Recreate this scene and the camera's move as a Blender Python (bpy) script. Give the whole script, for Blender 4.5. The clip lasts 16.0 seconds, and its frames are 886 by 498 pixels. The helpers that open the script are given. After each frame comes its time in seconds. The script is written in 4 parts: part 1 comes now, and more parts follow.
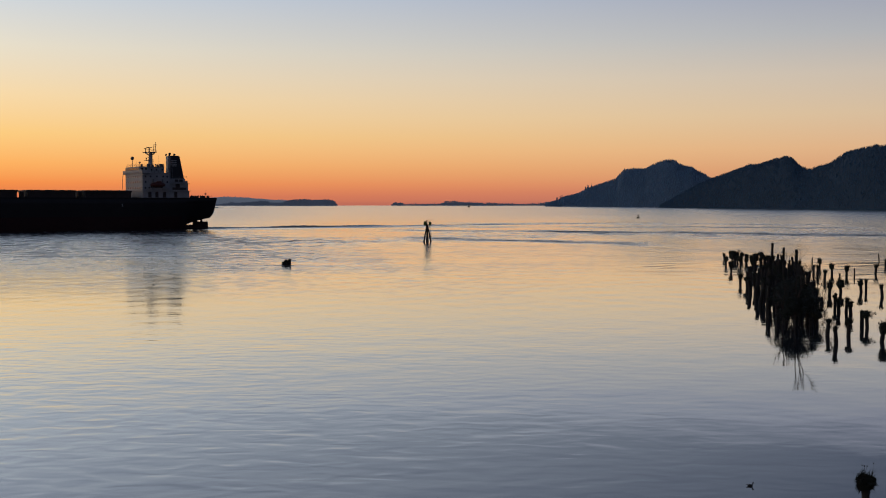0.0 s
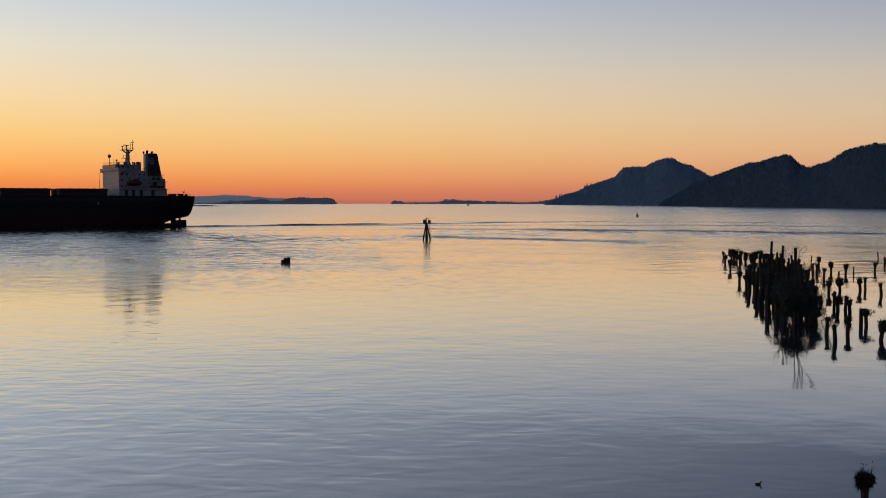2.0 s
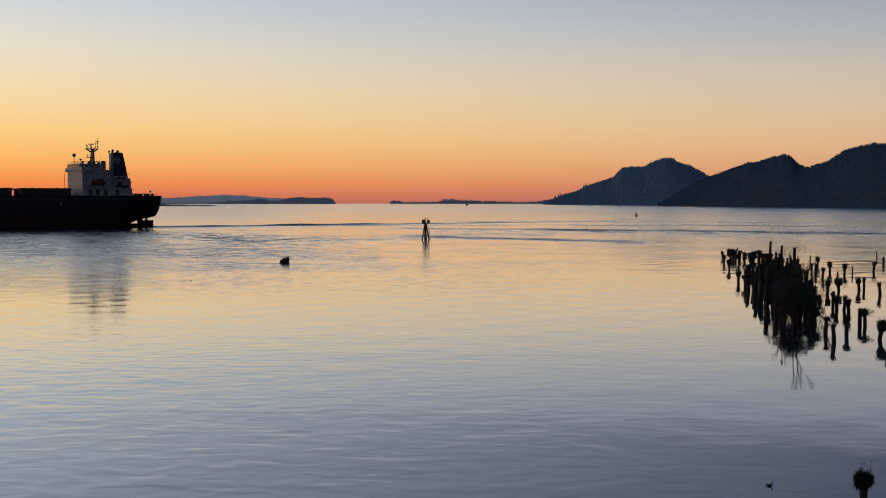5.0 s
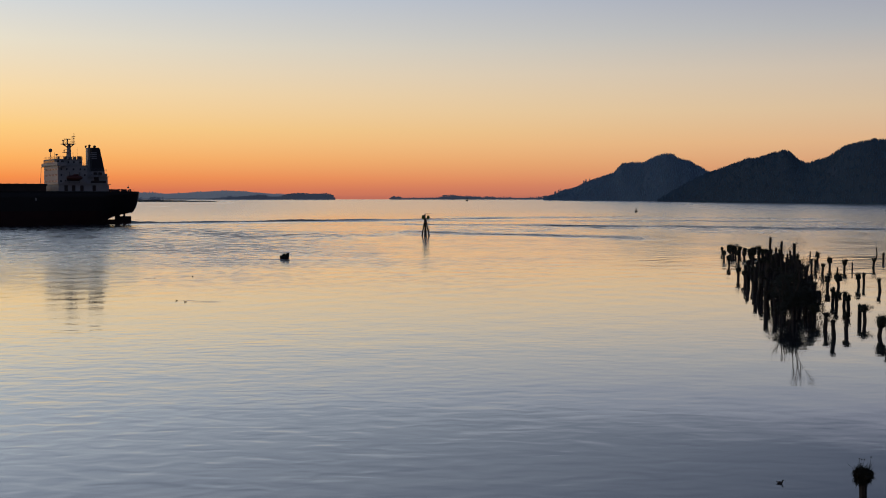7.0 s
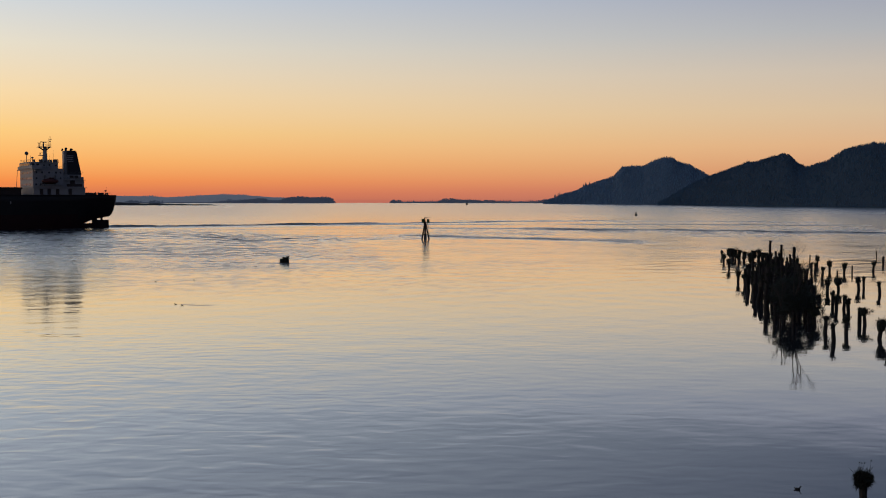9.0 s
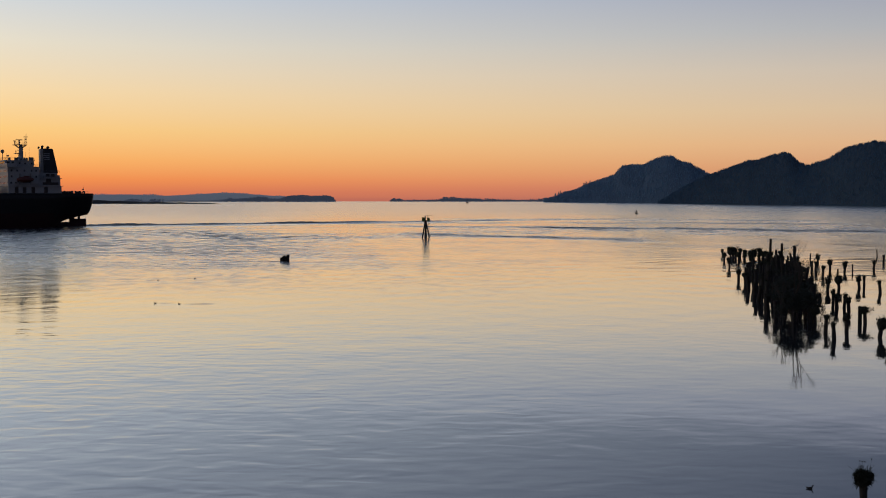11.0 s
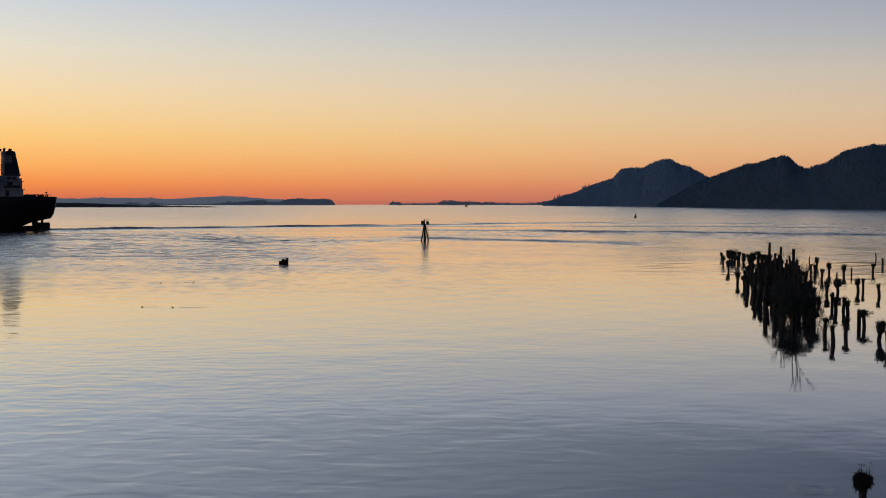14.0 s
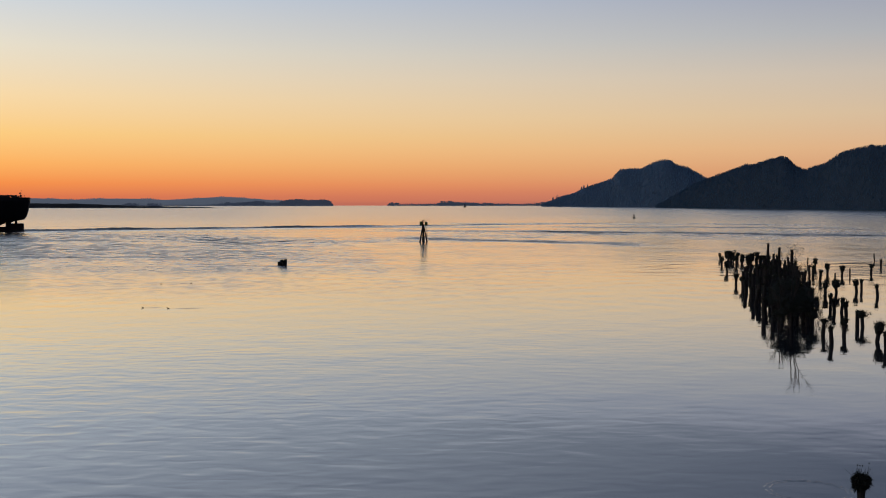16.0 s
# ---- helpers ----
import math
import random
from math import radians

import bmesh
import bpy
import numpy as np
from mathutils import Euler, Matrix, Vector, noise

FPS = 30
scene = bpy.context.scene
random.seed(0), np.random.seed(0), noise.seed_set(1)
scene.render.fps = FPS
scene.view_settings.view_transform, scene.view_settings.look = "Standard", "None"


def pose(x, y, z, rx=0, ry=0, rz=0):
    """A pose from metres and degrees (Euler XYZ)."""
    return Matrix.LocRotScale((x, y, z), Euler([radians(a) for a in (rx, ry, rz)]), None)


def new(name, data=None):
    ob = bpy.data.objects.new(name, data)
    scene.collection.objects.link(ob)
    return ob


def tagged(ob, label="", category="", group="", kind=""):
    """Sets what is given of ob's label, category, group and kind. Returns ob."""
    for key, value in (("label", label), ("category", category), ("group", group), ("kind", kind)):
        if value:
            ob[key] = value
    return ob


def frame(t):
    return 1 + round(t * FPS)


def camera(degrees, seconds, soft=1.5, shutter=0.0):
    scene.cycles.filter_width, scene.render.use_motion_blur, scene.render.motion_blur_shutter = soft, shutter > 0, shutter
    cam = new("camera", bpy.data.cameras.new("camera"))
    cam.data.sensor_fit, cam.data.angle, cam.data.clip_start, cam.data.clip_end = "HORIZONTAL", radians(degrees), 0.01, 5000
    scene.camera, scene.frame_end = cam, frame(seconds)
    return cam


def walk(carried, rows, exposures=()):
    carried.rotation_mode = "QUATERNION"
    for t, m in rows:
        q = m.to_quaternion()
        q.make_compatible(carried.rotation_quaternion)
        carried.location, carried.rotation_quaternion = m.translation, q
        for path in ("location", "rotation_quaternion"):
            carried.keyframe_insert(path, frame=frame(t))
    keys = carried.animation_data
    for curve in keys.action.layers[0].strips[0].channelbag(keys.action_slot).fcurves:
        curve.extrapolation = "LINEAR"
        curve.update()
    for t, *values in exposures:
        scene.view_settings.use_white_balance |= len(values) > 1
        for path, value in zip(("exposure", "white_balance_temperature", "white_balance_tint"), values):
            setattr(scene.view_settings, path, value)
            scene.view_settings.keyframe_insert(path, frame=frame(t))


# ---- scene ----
# The camera: carried by hand on a pier, twelve metres above a wide river at dusk.
cam = camera(45, 16.0, soft=1.0)
SWAY = [(0.0, 0.000, 0.000), (0.5, 0.008, -0.046), (1.0, 0.000, 0.000), (1.5, 0.000, 0.046), (2.0, -0.039, -0.093),
        (2.5, -0.050, -0.093), (3.0, -0.051, -0.023), (3.5, -0.047, 0.000), (4.0, -0.089, -0.008), (6.5, -0.097, -0.286),
        (7.0, -0.101, -0.328), (7.5, -0.112, -0.371), (8.0, -0.112, -0.286), (8.5, -0.104, -0.277), (9.0, -0.108, -0.139),
        (11.5, -0.085, -0.228), (12.0, -0.108, -0.147), (12.5, -0.135, -0.097), (13.0, -0.143, 0.046),
        (13.5, -0.165, 0.000), (14.0, -0.135, -0.038), (14.5, -0.135, -0.012), (15.0, -0.182, -0.097),
        (15.5, -0.186, -0.065), (16.0, -0.213, 0.004)]
walk(cam, [(t, pose(0, 0, 12, 87.534 + tilt, 0, turn)) for t, turn, tilt in SWAY])


def srgb(r, g, b):
    """Linear colour from an 8-bit one."""
    return tuple(((c / 255 + 0.055) / 1.055) ** 2.4 if c > 10 else c / 255 / 12.92 for c in (r, g, b)) + (1.0,)


# ---- sky: the afterglow of a sun that has set, to the left of the ship ----
def make_sky():
    world = bpy.data.worlds.new("dusk_sky")
    scene.world = world
    world.use_nodes = True
    nt = world.node_tree
    nt.nodes.clear()
    n, l = nt.nodes.new, nt.links.new
    coord = n("ShaderNodeTexCoord")
    split = n("ShaderNodeSeparateXYZ")
    l(coord.outputs["Generated"], split.inputs[0])
    level = n("ShaderNodeCombineXYZ")
    l(split.outputs[0], level.inputs[0])
    l(split.outputs[1], level.inputs[1])
    unit = n("ShaderNodeVectorMath")
    unit.operation = "NORMALIZE"
    l(level.outputs[0], unit.inputs[0])
    dot = n("ShaderNodeVectorMath")
    dot.operation = "DOT_PRODUCT"
    dot.inputs[1].default_value = (math.sin(radians(-60)), math.cos(radians(-60)), 0)
    l(unit.outputs[0], dot.inputs[0])
    # square root of the height stretches the low sky over the ramps
    up = n("ShaderNodeMath")
    up.operation = "MAXIMUM"
    up.inputs[1].default_value = 0.0
    l(split.outputs[2], up.inputs[0])
    root = n("ShaderNodeMath")
    root.operation = "POWER"
    root.inputs[1].default_value = 0.5
    l(up.outputs[0], root.inputs[0])

    def ramp(stops):
        node = n("ShaderNodeValToRGB")
        cr = node.color_ramp
        cr.interpolation = "LINEAR"
        for k, (deg, rgb) in enumerate(stops):
            at = math.sqrt(max(math.sin(radians(deg)), 0))
            e = cr.elements[k] if k < 2 else cr.elements.new(at)
            e.position, e.color = at, srgb(*rgb)
        l(root.outputs[0], node.inputs[0])
        return node

    glow = ramp(GLOW)
    far = ramp(FAR)
    back = ramp(BACK)

    def span(a, b):
        m = n("ShaderNodeMapRange")
        m.inputs[1].default_value, m.inputs[2].default_value = a, b
        l(dot.outputs["Value"], m.inputs[0])
        return m

    def mix(f, a, b):
        m = n("ShaderNodeMix")
        m.data_type = "RGBA"
        l(f, m.inputs[0])
        l(a, m.inputs[6])
        l(b, m.inputs[7])
        return m.outputs[2]

    turn = n("ShaderNodeMath")
    turn.operation = "POWER"
    turn.inputs[1].default_value = 0.8
    l(span(0.793, 0.13).outputs[0], turn.inputs[0])
    front = mix(turn.outputs[0], glow.outputs[0], far.outputs[0])
    whole = mix(span(0.13, -0.6).outputs[0], front, back.outputs[0])
    bg = n("ShaderNodeBackground")
    l(whole, bg.inputs[0])
    bg.inputs[1].default_value = 1.0
    out = n("ShaderNodeOutputWorld")
    l(bg.outputs[0], out.inputs[0])


# height in degrees over the horizon, colour of the sky there
GLOW = [(0, (198, 104, 80)), (0.35, (222, 118, 76)), (1.0, (247, 144, 74)), (2.0, (254, 178, 97)), (3.5, (253, 205, 129)),
        (5.4, (248, 218, 169)), (7.8, (232, 223, 203)), (10.8, (201, 212, 224)), (16, (190, 202, 222)), (30, (112, 132, 157)),
        (90, (37, 49, 76))]
FAR = [(0, (180, 116, 101)), (0.6, (198, 131, 108)), (1.6, (213, 158, 120)), (2.8, (222, 178, 137)), (4.5, (216, 190, 158)),
       (6.5, (202, 189, 174)), (8.5, (176, 178, 182)), (10.8, (156, 162, 180)), (12.5, (111, 121, 141)), (16, (99, 110, 133)), (21, (112, 127, 151)), (30, (97, 113, 140)),
       (90, (37, 49, 76))]
BACK = [(0, (58, 62, 78)), (3, (64, 67, 83)), (8, (68, 71, 89)), (15, (67, 74, 93)), (30, (58, 69, 94)), (90, (37, 49, 76))]
make_sky()


# ---- materials ----
def material(name, colour, rough=0.8, metal=0.0, vary=0.25, scale=1.0, bump=0.0, fine=8.0, each=False):
    """Paint, wood, earth: a base colour that varies at two scales, with a fine relief."""
    m = bpy.data.materials.new(name)
    m.use_nodes = True
    nt = m.node_tree
    n, l = nt.nodes.new, nt.links.new
    b = nt.nodes["Principled BSDF"]
    b.inputs["Roughness"].default_value, b.inputs["Metallic"].default_value = rough, metal
    tc = n("ShaderNodeTexCoord")
    big, small = n("ShaderNodeTexNoise"), n("ShaderNodeTexNoise")
    for node, s in ((big, scale), (small, scale * fine)):
        node.inputs["Scale"].default_value = s
        node.inputs["Detail"].default_value = 4
        l(tc.outputs["Object"], node.inputs["Vector"])
    add = n("ShaderNodeMath")
    add.operation = "ADD"
    l(big.outputs[0], add.inputs[0])
    l(small.outputs[0], add.inputs[1])
    source = add.outputs[0]
    if each:
        info = n("ShaderNodeObjectInfo")
        more = n("ShaderNodeMath")
        more.operation = "MULTIPLY_ADD"
        more.inputs[1].default_value, more.inputs[2].default_value = 0.5, -0.25
        l(info.outputs["Random"], more.inputs[0])
        tot = n("ShaderNodeMath")
        l(source, tot.inputs[0])
        l(more.outputs[0], tot.inputs[1])
        source = tot.outputs[0]
    mr = n("ShaderNodeMapRange")
    mr.inputs[1].default_value, mr.inputs[2].default_value = 0.6, 1.4
    mr.inputs[3].default_value, mr.inputs[4].default_value = 1 - vary, 1 + vary
    l(source, mr.inputs[0])
    mul = n("ShaderNodeVectorMath")
    mul.operation = "SCALE"
    mul.inputs[0].default_value = colour
    l(mr.outputs[0], mul.inputs["Scale"])
    l(mul.outputs[0], b.inputs["Base Color"])
    if bump:
        bp = n("ShaderNodeBump")
        bp.inputs["Distance"].default_value = bump
        l(small.outputs[0], bp.inputs["Height"])
        l(bp.outputs[0], b.inputs["Normal"])
    return m


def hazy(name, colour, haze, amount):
    """Far land: its own colour, plus a glow for the lit air before it."""
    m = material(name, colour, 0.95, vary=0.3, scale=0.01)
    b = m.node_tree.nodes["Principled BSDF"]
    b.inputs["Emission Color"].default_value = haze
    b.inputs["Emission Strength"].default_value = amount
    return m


def water_material():
    m = bpy.data.materials.new("river_water")
    m.use_nodes = True
    nt = m.node_tree
    n, l = nt.nodes.new, nt.links.new
    b = nt.nodes["Principled BSDF"]
    b.inputs["Base Color"].default_value = (0.035, 0.042, 0.05, 1)
    b.inputs["IOR"].default_value = 1.33
    b.inputs["Coat Weight"].default_value = 1.0
    b.inputs["Coat IOR"].default_value = 1.5
    tc = n("ShaderNodeTexCoord")

    def field(name):
        f = n("ShaderNodeAttribute")
        f.attribute_name = name
        return f.outputs["Fac"]

    l(field("ruffle"), b.inputs["Roughness"])
    l(field("ruffle"), b.inputs["Coat Roughness"])
    last = None
    for sx, sy, detail, lean, warp, dist, layer in RIPPLES:
        mp = n("ShaderNodeMapping")
        mp.inputs["Scale"].default_value = (sx, sy, 1)
        mp.inputs["Rotation"].default_value = (0, 0, radians(lean))
        l(tc.outputs["Object"], mp.inputs["Vector"])
        t = n("ShaderNodeTexNoise")
        t.inputs["Scale"].default_value = 1.0
        t.inputs["Detail"].default_value = detail
        t.inputs["Distortion"].default_value = warp
        l(mp.outputs[0], t.inputs["Vector"])
        high = n("ShaderNodeMath")
        high.operation = "MULTIPLY"
        l(t.outputs[0], high.inputs[0])
        l(field(layer), high.inputs[1])
        bp = n("ShaderNodeBump")
        bp.inputs["Distance"].default_value = dist
        l(high.outputs[0], bp.inputs["Height"])
        if last:
            l(last.outputs[0], bp.inputs["Normal"])
        last = bp
    l(last.outputs[0], b.inputs["Normal"])
    l(last.outputs[0], b.inputs["Coat Normal"])
    return m


# waves along and across the river: counts per metre, detail, lean, warp, height in metres, where
RIPPLES = [(0.55, 0.95, 0.6, 5, 0.5, 0.027, "chop"), (0.26, 0.44, 0.5, -6, 0.5, 0.022, "chop"), (0.03, 0.11, 1, 2, 0.2, 0.05, "chop"),
           (0.6, 0.26, 0.5, 3, 0.4, 0.014, "chop"), (0.8, 0.17, 2, 6, 0.3, 0.9, "tide"), (2.0, 0.4, 1, -5, 0.3, 0.35, "tide")]
WATER = water_material()
HULL = material("black_hull_paint", (0.016, 0.014, 0.014), 0.6, vary=0.35, scale=0.15)
BOOT = material("red_antifouling_paint", (0.035, 0.010, 0.009), 0.7, vary=0.4, scale=0.2)
WHITE = material("weathered_white_paint", (0.38, 0.37, 0.36), 0.55, vary=0.12, scale=0.3)
GLASS = material("dark_window_glass", (0.02, 0.022, 0.025), 0.08, vary=0.05)
DARK = material("dark_deck_steel", (0.05, 0.035, 0.03), 0.7, vary=0.35, scale=0.3)
FUNNEL = material("black_funnel_paint", (0.018, 0.018, 0.022), 0.5, vary=0.3, scale=0.3)
ORANGE = material("orange_lifeboat_shell", (0.11, 0.026, 0.017), 0.45, vary=0.15)
STEEL = material("grey_painted_steel", (0.16, 0.16, 0.16), 0.5, 0.3, vary=0.2)
BOARD = material("weathered_green_board", (0.10, 0.13, 0.03), 0.7, vary=0.3, scale=1.5)
PILE = material("wet_old_pile_wood", (0.02, 0.016, 0.013), 0.85, vary=0.5, scale=2.0, bump=0.01, each=True)
MOSS = material("dark_moss_and_grass", (0.02, 0.022, 0.012), 0.95, vary=0.5, scale=3.0, bump=0.02, each=True)
TWIG = material("bare_twig_bark", (0.045, 0.036, 0.028), 0.9, vary=0.3)
LEAF = material("shrub_leaves", (0.02, 0.025, 0.012), 0.85, vary=0.4)
# distance haze is mixed into these four base colours, palest on the point
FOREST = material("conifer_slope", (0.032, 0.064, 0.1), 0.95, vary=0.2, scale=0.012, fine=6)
POINT_TREES = material("hazed_conifer_needles", (0.15, 0.26, 0.38), 0.95, vary=0.1, scale=0.05)
POINT_WOOD = material("hazed_conifer_slope", (0.09, 0.152, 0.224), 0.95, vary=0.15, scale=0.012, fine=6)
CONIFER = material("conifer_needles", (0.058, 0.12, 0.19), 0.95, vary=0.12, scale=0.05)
FEATHER = material("dark_feathers", (0.03, 0.028, 0.026), 0.8, vary=0.3, scale=20)


# ---- mesh helpers ----
def obj(name, bm, mat, smooth=False):
    me = bpy.data.meshes.new(name)
    bm.normal_update()
    bm.to_mesh(me)
    bm.free()
    for mt in (mat if isinstance(mat, tuple) else (mat,)):
        me.materials.append(mt)
    if smooth:
        me.shade_smooth()
    return new(name, me)


def part(name, bm, mat, parent, label="", smooth=False):
    """Links a bmesh as one mesh object under a thing or a part."""
    ob = obj(name, bm, mat, smooth)
    ob.parent = parent
    if label:
        tagged(ob, label)
    return ob


def again(name, mesh, parent, m):
    """One more part on the same mesh."""
    ob = new(name, mesh)
    ob.parent = parent
    ob.matrix_basis = m
    return ob


def box(bm, x0, x1, y0, y1, z0, z1, bevel=0.0):
    v = [bm.verts.new((x, y, z)) for z in (z0, z1) for y in (y0, y1) for x in (x0, x1)]
    f = [bm.faces.new([v[i] for i in q]) for q in ((0, 2, 3, 1), (4, 5, 7, 6), (0, 1, 5, 4), (2, 6, 7, 3), (0, 4, 6, 2), (1, 3, 7, 5))]
    if bevel:
        es = list({e for q in f for e in q.edges})
        bmesh.ops.bevel(bm, geom=es, offset=bevel, segments=2, affect="EDGES")
    return bm


def tube(bm, a, b, r0, r1=None, seg=8, caps=True):
    a, b = Vector(a), Vector(b)
    r1 = r0 if r1 is None else r1
    q = (b - a).to_track_quat("Z", "Y")
    rings = []
    for p, r in ((a, r0), (b, r1)):
        rings.append([bm.verts.new(p + q @ Vector((r * math.cos(k * math.tau / seg), r * math.sin(k * math.tau / seg), 0))) for k in range(seg)])
    for k in range(seg):
        bm.faces.new((rings[0][k], rings[0][(k + 1) % seg], rings[1][(k + 1) % seg], rings[1][k]))
    if caps:
        bm.faces.new(rings[0][::-1])
        bm.faces.new(rings[1])
    return bm


def ball(bm, c, r, scale=(1, 1, 1), rough=0.0, sub=2, seed=0):
    made = bmesh.ops.create_icosphere(bm, subdivisions=sub, radius=1)["verts"]
    for v in made:
        k = 1 + rough * noise.noise(v.co * 2.3 + Vector((seed, seed * 2, 0)))
        v.co = Vector((c[0] + v.co.x * r * scale[0] * k, c[1] + v.co.y * r * scale[1] * k, c[2] + v.co.z * r * scale[2] * k))
    return bm


def thing(name, m=None):
    e = new(name)
    if m is not None:
        e.matrix_basis = m
    return e


# ---- the river: one sheet to the horizon ----
def fields(x, y):
    """Height of the small waves, ruffle of the surface, where tide and wake wrinkle it, and the height of their own swell."""
    chop = 0.85 + 0.3 * np.sin(x * 0.05 + 1.3 * np.sin(y * 0.03)) * np.sin(y * 0.07 + x * 0.02)
    chop *= np.interp(x / np.maximum(y, 1), [-0.4, -0.1, 0.12, 0.3], [1.25, 1.1, 0.72, 0.34]) * np.interp(y, [50, 85, 130, 220], [1, 0.78, 0.5, 0.5])
    ruffle = np.interp(y, [60, 100, 130, 180, 300, 480, 620, 800, 1150, 5000], [0.04, 0.06, 0.10, 0.14, 0.15, 0.14, 0.14, 0.17, 0.19, 0.22])
    ruffle = ruffle + 0.04 * np.clip((y - 650) / 400, 0, 1) * np.clip(x / np.maximum(y, 1) / 0.15, 0, 1)
    ruffle = ruffle + 0.05 * np.clip((y - 230) / 200, 0, 1) * np.clip((x / np.maximum(y, 1) - 0.12) / 0.16, 0, 1)
    ruffle = ruffle + 0.07 * np.clip((y - 125) / 50, 0, 1) * np.clip((-x / np.maximum(y, 1) - 0.1) / 0.1, 0, 1)
    ruffle = ruffle - 0.05 * np.interp(y, [90, 120, 190, 240], [0, 1, 1, 0]) * np.clip((x / np.maximum(y, 1) - 0.05) / 0.12, 0, 1)
    tide, swell = np.zeros_like(x), np.zeros_like(x)
    # the ship's wake, along its track
    hx, hy, cx, cy = -0.8434, -0.5373, -128.4, 484.9
    along = (x - cx) * hx + (y - cy) * hy
    off = (x - cx) * -hy + (y - cy) * hx + 1.5 * np.sin(along * 0.09)
    on = np.exp(-((off + 3) / 7) ** 2) * np.clip((along + 120) / 60, 0, 1)
    tide += 0.6 * on
    line = np.exp(-((off + 2) / 2.6) ** 2) * np.clip((along + 380) / 300, 0, 1)
    patch = np.zeros_like(x)
    # two steep trailing waves
    fade = np.clip((along + 380) / 300, 0, 1)
    lumps = 0.7 + 0.3 * np.sin(along * 0.11) * np.sin(along * 0.047 + 1)
    swell += 1.15 * fade * lumps * np.exp(-((off + 2) / 1.7) ** 2) + 0.3 * fade * np.exp(-((off - 16 - 0.03 * along) / 2.2) ** 2)
    for x0, y0, x1, y1, w, k, wave in TIDE:
        dx, dy = x1 - x0, y1 - y0
        ln = math.hypot(dx, dy)
        s = ((x - x0) * dx + (y - y0) * dy) / ln
        o = ((x - x0) * -dy + (y - y0) * dx) / ln + w * 0.4 * np.sin(s * 0.07) + w * 0.25 * np.sin(s * 0.21 + x0)
        on = k * np.exp(-(o / w) ** 2) * np.clip((s + 12) / 24, 0, 1) * np.clip((ln + 12 - s) / 24, 0, 1)
        on = on * (0.85 + 0.15 * np.sin(s * 0.16 + o * 0.2 + x0))
        tide += on
        if w < 15:
            line += 1.1 * on
        else:
            patch += on
        swell += wave * on * np.cos(o * 0.75 + 1.1 * np.sin(s * 0.17) + 0.6 * np.sin(s * 0.41))
    tide = np.clip(tide, 0, 1.3)
    # gusts and long low waves, in patches
    wave, gust = np.zeros_like(x), np.zeros_like(x)
    rnd = random.Random(4)
    for k in range(14):
        lam = rnd.uniform(5.5, 15)
        kx, ky = rnd.gauss(0, 0.8) * math.tau / lam, math.tau / lam
        wave += np.sin(kx * x + ky * y + rnd.random() * 6 + 1.2 * np.sin(0.03 * x + k)) / 3.7
        lam *= 4.5
        gust += np.sin(rnd.gauss(0, 0.3) * math.tau / lam * x + math.tau / lam * y + rnd.random() * 6 + np.sin(0.02 * x + 2 * k)) / 3.7
    mid = np.interp(y, [90, 200, 700, 1200], [0.25, 1, 1, 0.3])
    swell = swell + wave * mid * (0.012 + 0.03 * tide)
    ruffle = ruffle + mid * 0.022 * gust
    return np.clip(chop, 0.1, 2), ruffle + 0.3 * line, tide, swell, patch


# wrinkled streaks: from, to, half-width, strength, wave height
TIDE = [(-175, 330, -75, 390, 55, 0.8, 0.0), (-42, 209, -30.9, 205.3, 0.9, 0.8, 0.05), (-29.4, 205.3, -25, 205.6, 0.7, 0.5, 0.03),
        (-150, 232, -25, 272, 48, 0.65, 0.0), (-70, 345, -5, 342, 26, 0.8, 0.0), (0, 425, 220, 408, 46, 0.5, 0.0),
        (-6, 372, 57, 308, 8, 0.9, 0.12), (43, 462, 170, 392, 11, 0.9, 0.16), (5, 640, 215, 590, 22, 0.7, 0.2),
        (-20, 480, 70, 430, 13, 0.6, 0.12), (-102, 238, -60, 240, 1.2, 0.55, 0.05), (60, 540, 200, 515, 13, 0.6, 0.2),
        (-75, 520, 40, 540, 10, 0.6, 0.15)]


def lattice(u, v, seed):
    """Smooth value noise about zero, over a plane."""
    grid = np.random.default_rng(seed).normal(size=(256, 256))
    iu, iv = np.floor(u).astype(int), np.floor(v).astype(int)
    fu, fv = u - iu, v - iv
    fu, fv = fu * fu * (3 - 2 * fu), fv * fv * (3 - 2 * fv)
    a, b, c, d = (grid[(iu + p) % 256, (iv + q) % 256] for p, q in ((0, 0), (1, 0), (0, 1), (1, 1)))
    return (a * (1 - fu) + b * fu) * (1 - fv) + (c * (1 - fu) + d * fu) * fv


